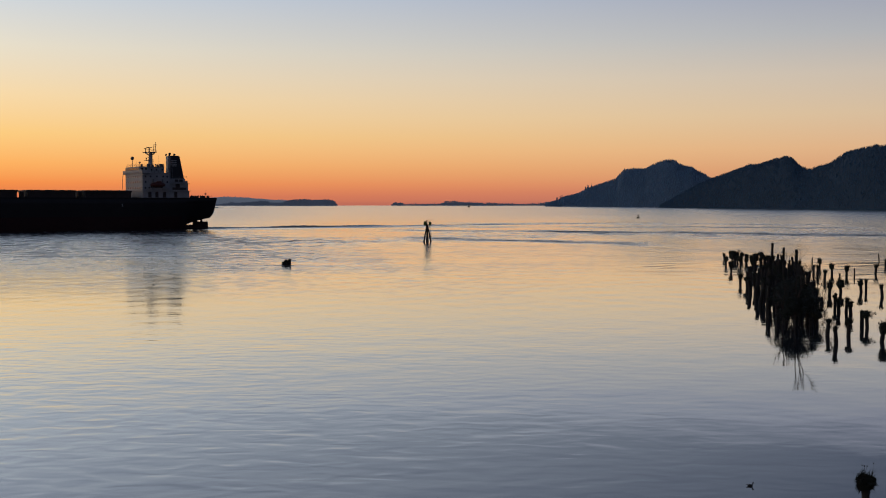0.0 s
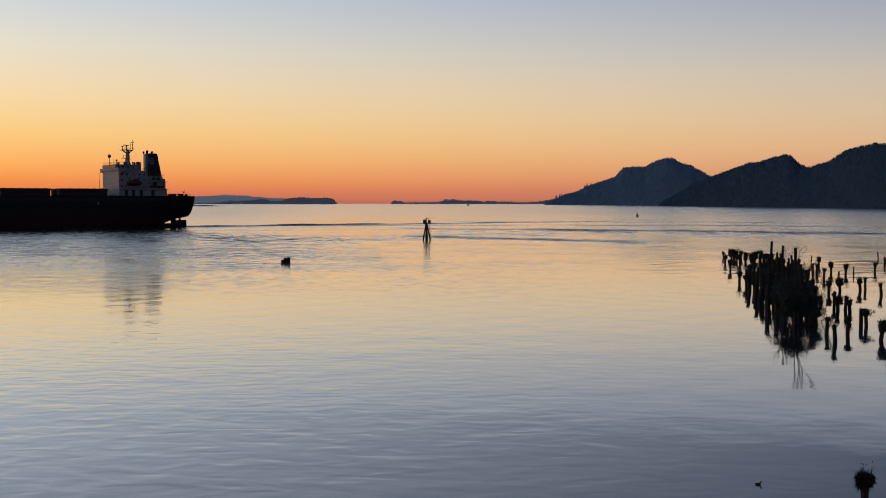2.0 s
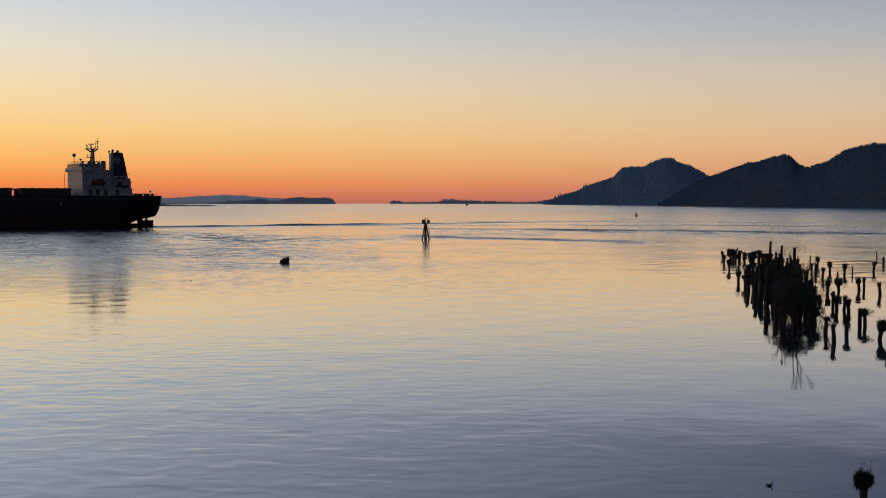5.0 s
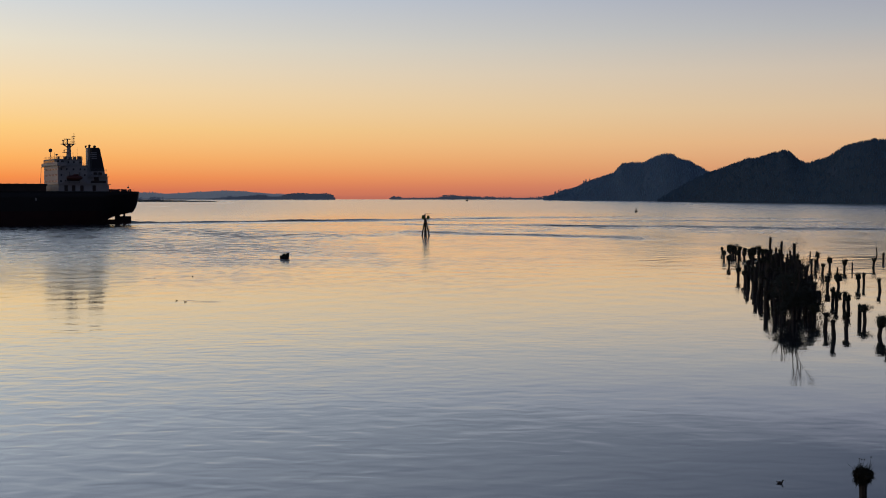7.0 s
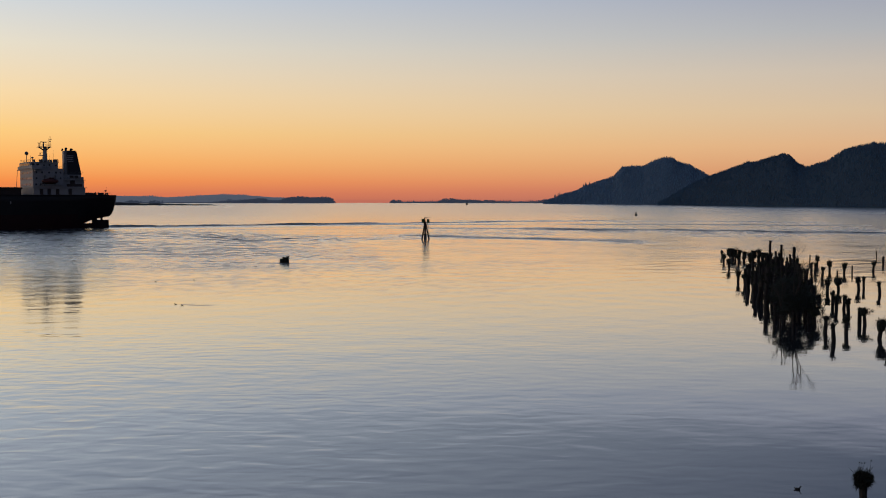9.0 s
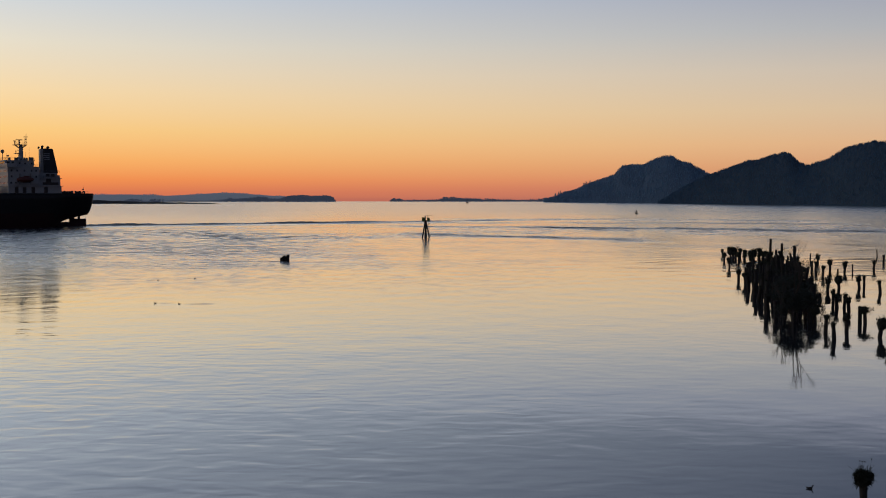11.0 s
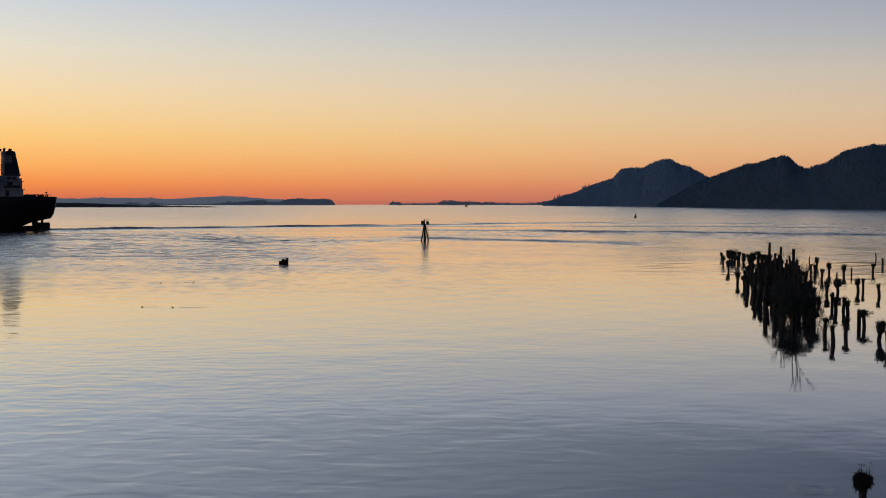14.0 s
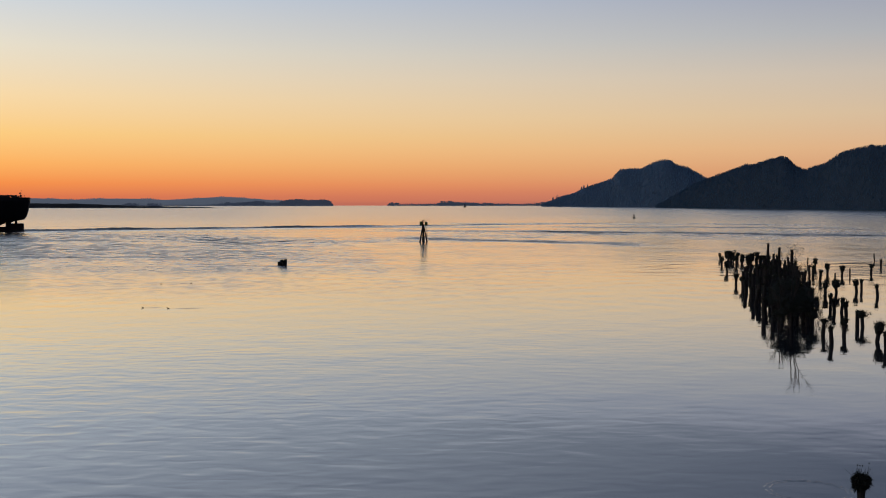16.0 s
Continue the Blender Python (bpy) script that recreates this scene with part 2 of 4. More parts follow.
def water_sheet():
    far = np.concatenate([np.linspace(-26, 26, 781), np.linspace(29, 331, 50)])
    dist = np.concatenate([[0.01], 15 * np.exp(np.arange(0, 208) * 0.01), 120 * np.exp(np.arange(0, 255) * 0.0042), 350.5 * np.exp(np.arange(0, 150) * 0.0032), 567 * np.exp(np.arange(0, 218) * 0.0045), np.linspace(1510, 5000, 110)])
    a = np.radians(far)
    x = dist[:, None] * np.sin(a)[None, :]
    y = dist[:, None] * np.cos(a)[None, :]
    nr, nc = x.shape
    chop, ruffle, tide, swell, patch = fields(x, y)
    # short broken wavelets where the tide ruffles the water, in sizes that grow down the reach
    broken = np.zeros_like(x)
    for k, (wide, long, high) in enumerate(((2.2, 3.5, 0.05), (4.5, 8.0, 0.10), (9.0, 16.0, 0.14), (26.0, 34.0, 0.16))):
        lean = 0.05 * (k - 1)
        broken += high * lattice((x + lean * y) / wide, y / long, 20 + k) * np.clip((long * 6 - y * y / 22700) / (long * 3), 0, 1)
    reach = np.interp(y, [110, 200, 320, 900, 2200, 5000], [0, 0.6, 1, 1.1, 0.8, 0.3]) * (np.abs(far) <= 26)[None, :]
    swell = swell + broken * reach * (0.09 + 0.6 * np.clip(patch, 0, 1))
    # cat's paws: short dashes of rougher water
    near, away = np.interp(y, [170, 330], [1, 0]), np.interp(y, [170, 330, 900], [0, 1, 0.5])
    dash = near * (lattice(x / 1.0, y / 1.4, 31) + 0.6 * lattice((x + 0.02 * y) / 2.2, y / 2.2, 32)) + away * (lattice((x - 0.02 * y) / 2.0, y / 2.8, 33) + 0.6 * lattice((x + 0.03 * y) / 4.4, y / 5.5, 34))
    dash = np.clip(0.5 + 0.6 * dash, 0, 1.8)
    ruffle = np.clip(ruffle * (1 + np.interp(y, [95, 150, 480, 620], [0, 0.35, 0.3, 0]) * (dash - 0.5)) + 0.25 * np.clip(patch, 0, 1.6) * dash, 0.02, 0.7)
    lists = [f.ravel() for f in (chop, ruffle, tide, swell)]
    co = np.stack([x.ravel(), y.ravel(), lists[3]], -1)
    i = np.arange(nr - 1)[:, None] * nc + np.arange(nc)[None, :]
    j = np.arange(nr - 1)[:, None] * nc + ((np.arange(nc) + 1) % nc)[None, :]
    quads = np.stack([i, j, j + nc, i + nc], -1).reshape(-1, 4)
    me = bpy.data.meshes.new("water")
    me.vertices.add(len(co))
    me.vertices.foreach_set("co", co.ravel())
    me.loops.add(quads.size)
    me.loops.foreach_set("vertex_index", quads.ravel().astype(np.int32))
    me.polygons.add(len(quads))
    me.polygons.foreach_set("loop_start", np.arange(0, quads.size, 4, dtype=np.int32))
    me.update(calc_edges=True)
    for name, values in zip(("chop", "ruffle", "tide"), lists):
        me.attributes.new(name, "FLOAT", "POINT").data.foreach_set("value", values.astype(np.float32))
    me.materials.append(WATER)
    me.shade_smooth()
    ob = new("water", me)
    return tagged(ob, "wide calm river with fine ripples reflecting the dusk sky", "water", kind="structure")


river = water_sheet()


# ---- hills ----
def crest(s, stops):
    return float(np.interp(s, [a for a, _ in stops], [b for _, b in stops]))


def hill(name, p0, p1, depth, stops, label, mat, seed, peak=0.5, rough=0.05, step=6.0):
    p0, p1 = Vector((*p0, 0)), Vector((*p1, 0))
    d = (p1 - p0).normalized()
    s0, s1 = stops[0][0], stops[-1][0]
    ns, nu = int((s1 - s0) / step) + 1, 22
    bm = bmesh.new()
    grid = []
    for i in range(ns):
        s = s0 + (s1 - s0) * i / (ns - 1)
        top = crest(s, stops)
        row = []
        for j in range(nu):
            u = j / (nu - 1)
            k = min(u / peak, 1) if u < peak else (1 - u) / (1 - peak)
            k = math.sin(k * math.pi / 2) ** 0.85
            p = p0 + d * s
            p += p.normalized() * (depth * u)
            h = top * k + 30 * rough * k * noise.noise(Vector((s * 0.035, u, seed))) - 0.5
            h += 4 * rough * top * k * (1 - k) * noise.noise(Vector((s * 0.012, u * 3, seed + 5)))
            row.append(bm.verts.new((p.x, p.y, max(h, -0.5))))
        grid.append(row)
    for i in range(ns - 1):
        for j in range(nu - 1):
            bm.faces.new((grid[i][j], grid[i + 1][j], grid[i + 1][j + 1], grid[i][j + 1]))
    spots = [[tuple(v.co) for v in (grid[i][j], grid[i + 1][j], grid[i][j + 1], grid[i + 1][j + 1])] for i in range(ns - 1) for j in range(0, nu // 2 + 3)]
    line = [tuple(r[nu // 2].co) for r in grid]
    ob = obj(name, bm, mat, smooth=True)
    return tagged(ob, label, "hill", kind="structure"), spots, line


def conifers(name, spots, count, low, high, mat, label, seed, ridge=(), ridge_count=0):
    """A wood of pointed trees, each of a stem and ragged tiers."""
    rnd = random.Random(seed)
    verts, faces = [], []

    def tree(x, y, z, h):
        w = h * rnd.uniform(0.13, 0.24)
        tiers = 4
        for t in range(tiers):
            zb, zt = z + h * (0.12 + 0.2 * t), z + h * min(0.12 + 0.2 * t + 0.34, 1)
            r = w * (1 - t / (tiers + 0.4)) * rnd.uniform(0.75, 1.2)
            n0, seg, a0 = len(verts), 6, rnd.random() * 6
            lean = rnd.uniform(-0.2, 0.2) * w
            for k in range(seg):
                q = r * rnd.uniform(0.6, 1.25)
                verts.append((x + q * math.cos(a0 + k * math.tau / seg), y + q * math.sin(a0 + k * math.tau / seg), zb + rnd.uniform(-0.06, 0.04) * h))
            verts.append((x + lean, y, zt))
            faces.extend((n0 + k, n0 + (k + 1) % seg, n0 + seg) for k in range(seg))
        n0 = len(verts)
        for k in range(3):
            verts.append((x + 0.03 * h * math.cos(k * 2.1), y + 0.03 * h * math.sin(k * 2.1), z - 1))
        verts.append((x, y, z + h * 0.4))
        faces.extend((n0 + k, n0 + (k + 1) % 3, n0 + 3) for k in range(3))

    for _ in range(count):
        q, f, g = rnd.choice(spots), rnd.random(), rnd.random()
        x, y, z = ((q[0][c] * (1 - f) + q[1][c] * f) * (1 - g) + (q[2][c] * (1 - f) + q[3][c] * f) * g for c in range(3))
        if z > 0.5:
            tree(x, y, z - 1, rnd.uniform(low, high))
    for _ in range(ridge_count):
        i = rnd.randrange(len(ridge) - 1)
        f = rnd.random()
        x, y, z = (ridge[i][c] * (1 - f) + ridge[i + 1][c] * f for c in range(3))
        if z > 1:
            tree(x, y, z - 1, rnd.uniform(low, high) * (1.25 if noise.noise(Vector((x * 0.02, y * 0.02, seed))) > 0.1 else 0.6))
    me = bpy.data.meshes.new(name)
    me.from_pydata(verts, [], faces)
    me.materials.append(mat)
    return tagged(new(name, me), label, "trees", kind="stuff")


def round_trees(name, spots, count, low, high, mat, label, seed, clump=0.12):
    """Far broad-headed trees, each of a few ragged lumps, gathered in clumps along the shore."""
    rnd = random.Random(seed)
    verts, faces = [], []
    for _ in range(count):
        q, f, g = rnd.choice(spots), rnd.random(), rnd.random()
        x, y, z = ((q[0][c] * (1 - f) + q[1][c] * f) * (1 - g) + (q[2][c] * (1 - f) + q[3][c] * f) * g for c in range(3))
        here = noise.noise(Vector((x * 0.012, 0.0, seed)))
        if here < clump or z < 0:
            continue
        h = rnd.uniform(low, high) * (0.6 + here)
        for k in range(3):
            r = h * rnd.uniform(0.25, 0.42)
            cx, cz = x + rnd.uniform(-0.35, 0.35) * h, z + h * rnd.uniform(0.35, 0.75)
            n0 = len(verts)
            for a in range(6):
                e = r * rnd.uniform(0.7, 1.25)
                verts.append((cx + e * math.cos(a * 1.047), y + e * math.sin(a * 1.047), cz + rnd.uniform(-0.25, 0.25) * r))
            verts.extend(((cx, y, cz + r * rnd.uniform(0.6, 1.0)), (cx, y, cz - r)))
            faces.extend((n0 + a, n0 + (a + 1) % 6, n0 + 6) for a in range(6))
            faces.extend((n0 + (a + 1) % 6, n0 + a, n0 + 7) for a in range(6))
        n0 = len(verts)
        verts.extend(((x - 0.04 * h, y, z - 1), (x + 0.04 * h, y, z - 1), (x, y + 0.05 * h, z - 1), (x, y, z + h * 0.6)))
        faces.extend(((n0, n0 + 1, n0 + 3), (n0 + 1, n0 + 2, n0 + 3), (n0 + 2, n0, n0 + 3)))
    me = bpy.data.meshes.new(name)
    me.from_pydata(verts, [], faces)
    me.materials.append(mat)
    return tagged(new(name, me), label, "trees", kind="stuff")


POINT = [(11, 0.0), (40, 11.9), (67, 15.7), (106, 31.0), (157, 38.3), (207, 56.7), (268, 72.6), (327, 86.3), (357, 114.7), (385,
         117.6), (447, 116.0), (462, 124.4), (484, 131.7), (506, 138.0), (527, 141.7), (548, 141.0), (563, 137.1), (575, 128.1),
         (590, 120.8), (618, 118.3), (634, 107.7), (657, 98.8), (690, 81.3), (767, 55.3), (876, 18.9)]
BLUFF = [(126, 0.0), (228, 28.1), (322, 54.1), (398, 68.3), (480, 82.6), (540, 94.2), (568, 92.0), (609, 98.8), (669, 105.7),
         (688, 103.8), (716, 85.6), (747, 76.7), (779, 81.2), (813, 87.6), (862, 105.8), (893, 110.5), (938, 115.3), (964, 110.9),
         (1036, 113.9), (1136, 97.2), (1250, 60)]
hill_a, spots_a, top_a = hill("wooded_point", (330, 3550), (720, 3050), 340, POINT, "distant forested point falling to the water, coloured haze-blue", POINT_WOOD, 3)
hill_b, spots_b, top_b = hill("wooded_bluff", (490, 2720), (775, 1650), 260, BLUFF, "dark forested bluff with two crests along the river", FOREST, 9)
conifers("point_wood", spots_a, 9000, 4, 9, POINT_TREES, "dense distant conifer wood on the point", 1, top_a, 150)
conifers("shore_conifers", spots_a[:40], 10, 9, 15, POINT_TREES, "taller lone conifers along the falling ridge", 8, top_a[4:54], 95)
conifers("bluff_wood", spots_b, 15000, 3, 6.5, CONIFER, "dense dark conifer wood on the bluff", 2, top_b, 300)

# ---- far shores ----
# these two materials emit a little, as the haze over distant land
FAR_LAND = hazy("far_hills_haze_glow", (0.05, 0.06, 0.08), srgb(88, 96, 110), 0.7)
FAR_WOOD = hazy("far_wood_haze_glow", (0.04, 0.05, 0.06), srgb(62, 70, 88), 0.5)
LOW_LAND = material("dark_marsh_grass", (0.035, 0.035, 0.035), 0.95, vary=0.4, scale=0.02)
HILLS = [(-200, 0), (60, 20), (240, 34), (350, 32), (430, 27), (560, 33), (700, 32), (820, 27), (900, 30), (1010, 37), (1080, 40),
         (1150, 37), (1230, 31), (1330, 24), (1420, 20), (1480, 14), (1520, 0)]
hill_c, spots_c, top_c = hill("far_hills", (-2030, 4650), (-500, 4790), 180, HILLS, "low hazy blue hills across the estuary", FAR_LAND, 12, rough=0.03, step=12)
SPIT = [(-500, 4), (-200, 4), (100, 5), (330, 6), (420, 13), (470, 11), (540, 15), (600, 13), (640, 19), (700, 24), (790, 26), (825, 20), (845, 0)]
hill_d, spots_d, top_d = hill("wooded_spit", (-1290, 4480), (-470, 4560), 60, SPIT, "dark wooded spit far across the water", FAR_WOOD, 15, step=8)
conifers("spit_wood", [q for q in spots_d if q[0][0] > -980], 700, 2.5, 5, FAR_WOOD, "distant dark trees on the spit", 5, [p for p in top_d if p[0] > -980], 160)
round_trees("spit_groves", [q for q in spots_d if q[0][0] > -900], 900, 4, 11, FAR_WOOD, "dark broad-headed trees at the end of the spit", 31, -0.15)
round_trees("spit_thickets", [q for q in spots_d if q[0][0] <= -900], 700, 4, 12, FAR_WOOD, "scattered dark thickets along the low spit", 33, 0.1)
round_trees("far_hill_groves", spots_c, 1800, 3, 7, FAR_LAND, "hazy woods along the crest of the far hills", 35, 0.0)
ISLE = [(-700, 0), (-600, 12), (0, 12), (200, 11.5), (330, 10.5), (430, 7), (520, 4.5), (620, 3), (665, 0)]
hill_e, spots_e, top_e = hill("marsh_island", (-1180, 2600), (-560, 2540), 60, ISLE, "low flat marsh island in dark silhouette", LOW_LAND, 19, step=10)
conifers("marsh_bushes", spots_e, 260, 1.2, 2.6, LOW_LAND, "low dark bushes on the marsh island", 6, top_e, 60)
BAR = [(0, 0), (25, 6), (110, 6), (150, 7), (215, 8), (235, 14), (300, 16), (400, 13), (420, 8), (520, 8), (640, 7), (760, 7), (800, 0)]
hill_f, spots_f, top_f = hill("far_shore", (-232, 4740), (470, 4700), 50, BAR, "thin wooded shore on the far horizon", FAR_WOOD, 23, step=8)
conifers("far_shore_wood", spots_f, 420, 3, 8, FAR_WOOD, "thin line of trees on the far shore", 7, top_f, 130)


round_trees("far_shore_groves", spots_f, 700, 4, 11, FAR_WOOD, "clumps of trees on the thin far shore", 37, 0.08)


# ---- the bulk carrier: x forward, y to port, z up from the waterline ----
DECK = 14.2


def hull_section(u):
    """Half-breadth at deck, height of the bottom, and how full the section is."""
    half = np.interp(u, [-23.5, -22.6, -19.5, -14, -6, 110, 128, 140, 150, 155], [9.8, 11.4, 12.6, 13.3, 13.5, 13.5, 12.4, 9.0, 3.6, 0.25])
    low = np.interp(u, [-23.5, -23.1, -22.2, -19, -15.5, -13, -10.8, -8.8, -7.5, 140, 148, 155], [8.2, 6.2, 4.9, 4.3, 3.6, 2.6, 1.5, -0.3, -4, -4, -3.5, 0])
    full = np.interp(u, [-23.5, -18, -10, 2, 18, 105, 135, 155], [0.30, 0.36, 0.42, 0.30, 0.12, 0.12, 0.5, 0.8])
    top = DECK + np.interp(u, [120, 132, 155], [0, 2.2, 3.4])
    return float(half), float(low), float(full), float(top)


def cargo_ship():
    ship = thing("cargo_ship")
    tagged(ship, "black-hulled bulk carrier with white aft deckhouse and black funnel, under way", "ship")
    us = [-23.5, -23.3, -22.9, -22.2, -20.5, -18.5, -17, -15.5, -14, -13, -12, -11, -9.5, -7, -3, 2, 8, 14, 20, 30, 45, 60, 75, 90, 105, 112, 118, 124, 130, 135, 140, 145, 149, 152, 154, 155]
    levels = [0, 0.02, 0.06, 0.12, 0.2, 0.3, 0.42, 0.55, 0.7, 0.85, 1.0]
    bm = bmesh.new()
    rows = []
    for u in us:
        half, low, full, top = hull_section(u)
        ring = [bm.verts.new((u, half * (t ** full if t > 0 else 0.02), low + (top - low) * t)) for t in levels]
        ring += [bm.verts.new((u, -half * (t ** full if t > 0 else 0.02), low + (top - low) * t)) for t in reversed(levels)]
        rows.append(ring)
    m = len(rows[0])
    for a, b in zip(rows, rows[1:]):
        for k in range(m - 1):
            bm.faces.new((a[k], a[k + 1], b[k + 1], b[k]))
        bm.faces.new((a[m - 1], a[0], b[0], b[m - 1]))
    bm.faces.new(rows[0][::-1])
    bm.faces.new(rows[-1])
    bmesh.ops.recalc_face_normals(bm, faces=bm.faces)
    for f in bm.faces:
        f.smooth = abs(f.normal.x) < 0.9 and f.normal.z < 0.9
        if f.calc_center_median().z < 5.6:
            f.material_index = 1
    hull = part("hull", bm, (HULL, BOOT), ship, "black hull with dull red bottom paint")

    # rubbing strake and bulwark cap
    for side in (1, -1):
        bm = bmesh.new()
        for a, b in zip(us[2:-4], us[3:-3]):
            ha, hb = hull_section(a), hull_section(b)
            tube(bm, (a, side * (ha[0] + 0.02), ha[3]), (b, side * (hb[0] + 0.02), hb[3]), 0.13, seg=6)
        part("bulwark_cap", bm, HULL, hull)
    bm = bmesh.new()
    box(bm, -22.6, -17.6, -0.4, 0.4, -5, 3.4, 0.15)
    part("rudder", bm, BOOT, ship, "rudder blade standing out of the water")
    bm = bmesh.new()
    tube(bm, (-17.2, 0, -1.5), (-12, 0, -1.5), 0.9, 1.6, 12)
    tube(bm, (-19.6, 0, 2.5), (-19.4, 0, 5.4), 0.5, seg=10)
    box(bm, -17.6, -15.4, -0.5, 0.5, -4, 4.6, 0.2)
    box(bm, -17, -8, -0.6, 0.6, -4, 2.0, 0.2)
    part("rudder_stock", bm, BOOT, ship)

    # hatches
    for k, (u0, u1) in enumerate(((15.5, 35), (39.2, 58.6), (62.8, 82), (86, 105), (108.5, 124))):
        bm = box(bmesh.new(), u0, u1, -9, 9, DECK - 0.1, DECK + 2.4)
        coaming = part("hatch_coaming", bm, DARK, ship)
        for s, y0, y1 in ((0, -9.4, -0.02), (1, 0.02, 9.4)):
            bm = bmesh.new()
            box(bm, u0 - 0.4, u1 + 0.4, y0, y1, DECK + 2.4, DECK + 3.2, 0.12)
            for r in range(6):
                ur = u0 + (u1 - u0) * (r + 0.5) / 6
                box(bm, ur - 0.12, ur + 0.12, y0 + 0.1, y1 - 0.1, DECK + 3.2, DECK + 3.34)
            part("hatch_cover", bm, DARK, coaming, "ribbed steel hatch cover")
        if k:
            # winch house, vents and rails in the gap
            bm = bmesh.new()
            box(bm, u0 - 3.2, u0 - 2.2, 3, 5, DECK, DECK + 2.4, 0.08)
            box(bm, u0 - 2.9, u0 - 1.6, 5, 8.4, DECK, DECK + 1.9, 0.08)
            part("winch_house", bm, DARK, ship)
            for du, v in ((-3.4, 10), (-2.2, 10.6), (-1.4, 9.6)):
                bm = tube(bmesh.new(), (u0 + du, v, DECK), (u0 + du, v, DECK + 2.5), 0.16)
                ball(bm, (u0 + du, v, DECK + 2.6), 0.34, sub=1)
                part("deck_vent", bm, DARK, ship)

    def rail(u0, v0, u1, v1, z, name="railing", h=1.05, parent=ship):
        bm = bmesh.new()
        n = max(2, int(math.hypot(u1 - u0, v1 - v0) / 1.6) + 1)
        for i in range(n):
            f = i / (n - 1)
            tube(bm, (u0 + (u1 - u0) * f, v0 + (v1 - v0) * f, z), (u0 + (u1 - u0) * f, v0 + (v1 - v0) * f, z + h), 0.035, seg=5)
        for zz in (0.36, 0.7, 1.05):
            tube(bm, (u0, v0, z + zz * h / 1.05), (u1, v1, z + zz * h / 1.05), 0.03, seg=5)
        part(name, bm, STEEL, parent)

    for side in (1, -1):
        rail(-21, side * 10.4, -10.5, side * 12.9, DECK)
    # poop deck gear: winches, bollards, a flag staff
    for u, v in ((-13, 7), (-15.5, 3.5), (-18, 6.5), (-13.5, -5)):
        bm = bmesh.new()
        box(bm, u - 1.1, u + 1.1, v - 0.7, v + 0.7, DECK, DECK + 0.5, 0.06)
        tube(bm, (u - 0.9, v, DECK + 0.62), (u + 0.9, v, DECK + 0.62), 0.42, seg=12)
        tube(bm, (u + 0.9, v, DECK + 0.62), (u + 1.3, v, DECK + 0.62), 0.2, seg=8)
        part("mooring_winch", bm, DARK, ship)
    for u, v in ((-16.8, 10.5), (-19.5, 9.0), (-12, 11.6)):
        bm = bmesh.new()
        for du in (-0.45, 0.45):
            tube(bm, (u + du, v, DECK), (u + du, v, DECK + 0.85), 0.24, seg=10)
        box(bm, u - 0.9, u + 0.9, v - 0.35, v + 0.35, DECK, DECK + 0.15)
        part("bollard", bm, DARK, ship)
    bm = bmesh.new()
    tube(bm, (-21, 1, DECK), (-21.6, 1, DECK + 3.6), 0.07, 0.04)
    box(bm, -21.6, -20.7, 0.8, 1.2, DECK + 1.7, DECK + 2.2)
    part("flag_staff", bm, STEEL, ship)

    # --- deckhouse, tier by tier ---
    house = part("deckhouse", box(bmesh.new(), -9.6, 11.4, -12.6, 12.6, DECK, 17.3, 0.12), WHITE, ship, "weathered white superstructure")
    bm = bmesh.new()
    box(bm, -0.6, 11.6, -12.9, 12.9, 17.3, 25.3, 0.12)
    tower = part("tower", bm, WHITE, house)
    bm = box(bmesh.new(), -9.4, -0.6, -11.5, 11.5, 17.3, 20.6, 0.1)
    part("aft_house", bm, WHITE, house)
    bm = box(bmesh.new(), -8.6, -0.6, -10.0, 10.0, 20.6, 22.9, 0.1)
    part("engine_casing", bm, WHITE, house)
    bm = box(bmesh.new(), 0.5, 9.4, -8.6, 8.6, 25.3, 27.9, 0.1)
    part("upper_house", bm, WHITE, house)
    # decks stick out as thin slabs
    for u0, u1, w, z in ((-10.2, 12.0, 13.3, 17.3), (-9.8, -0.6, 12.6, 20.55), (-1.0, 12.1, 13.2, 25.2), (0.2, 12.4, 9.2, 27.9)):
        part("deck_slab", box(bmesh.new(), u0, u1, -w, w, z - 0.07, z + 0.11, 0.03), WHITE, house)
    # wheelhouse across the front with its wings
    bridge = part("wheelhouse", box(bmesh.new(), 8.2, 12.3, -10.6, 10.6, 25.3, 28.0, 0.15), WHITE, house)
    for side in (1, -1):
        bm = bmesh.new()
        box(bm, 8.4, 12.2, side * 14.6 - 0.06, side * 14.6 + 0.06, 25.2, 26.5)
        box(bm, 12.1, 12.25, min(side * 10.6, side * 14.6), max(side * 10.6, side * 14.6), 25.2, 26.5)
        box(bm, 8.4, 12.3, min(side * 12.9, side * 14.7), max(side * 12.9, side * 14.7), 24.9, 25.2)
        # knee under the wing
        box(bm, 10.6, 11.2, min(side * 12.8, side * 14.3), max(side * 12.8, side * 14.3), 24.2, 24.9)
        part("bridge_wing", bm, WHITE, house)
    pane = box(bmesh.new(), -0.05, 0.05, -0.5, 0.5, -0.42, 0.42, 0.02)
    first = part("bridge_window", pane, GLASS, bridge, "dark wheelhouse window")
    first.matrix_basis = pose(12.31, -9.3, 27.0)
    for k in range(1, 12):
        again("bridge_window", first.data, bridge, pose(12.31, -9.3 + k * 1.69, 27.0))
    for u in (9.2, 11.0):
        again("bridge_window", first.data, bridge, pose(u, 10.61, 27.0, 0, 0, 90))
    port = box(bmesh.new(), -0.04, 0.04, -0.3, 0.3, -0.38, 0.38, 0.02)
    w0 = part("window", port, GLASS, tower, "small dark cabin window")
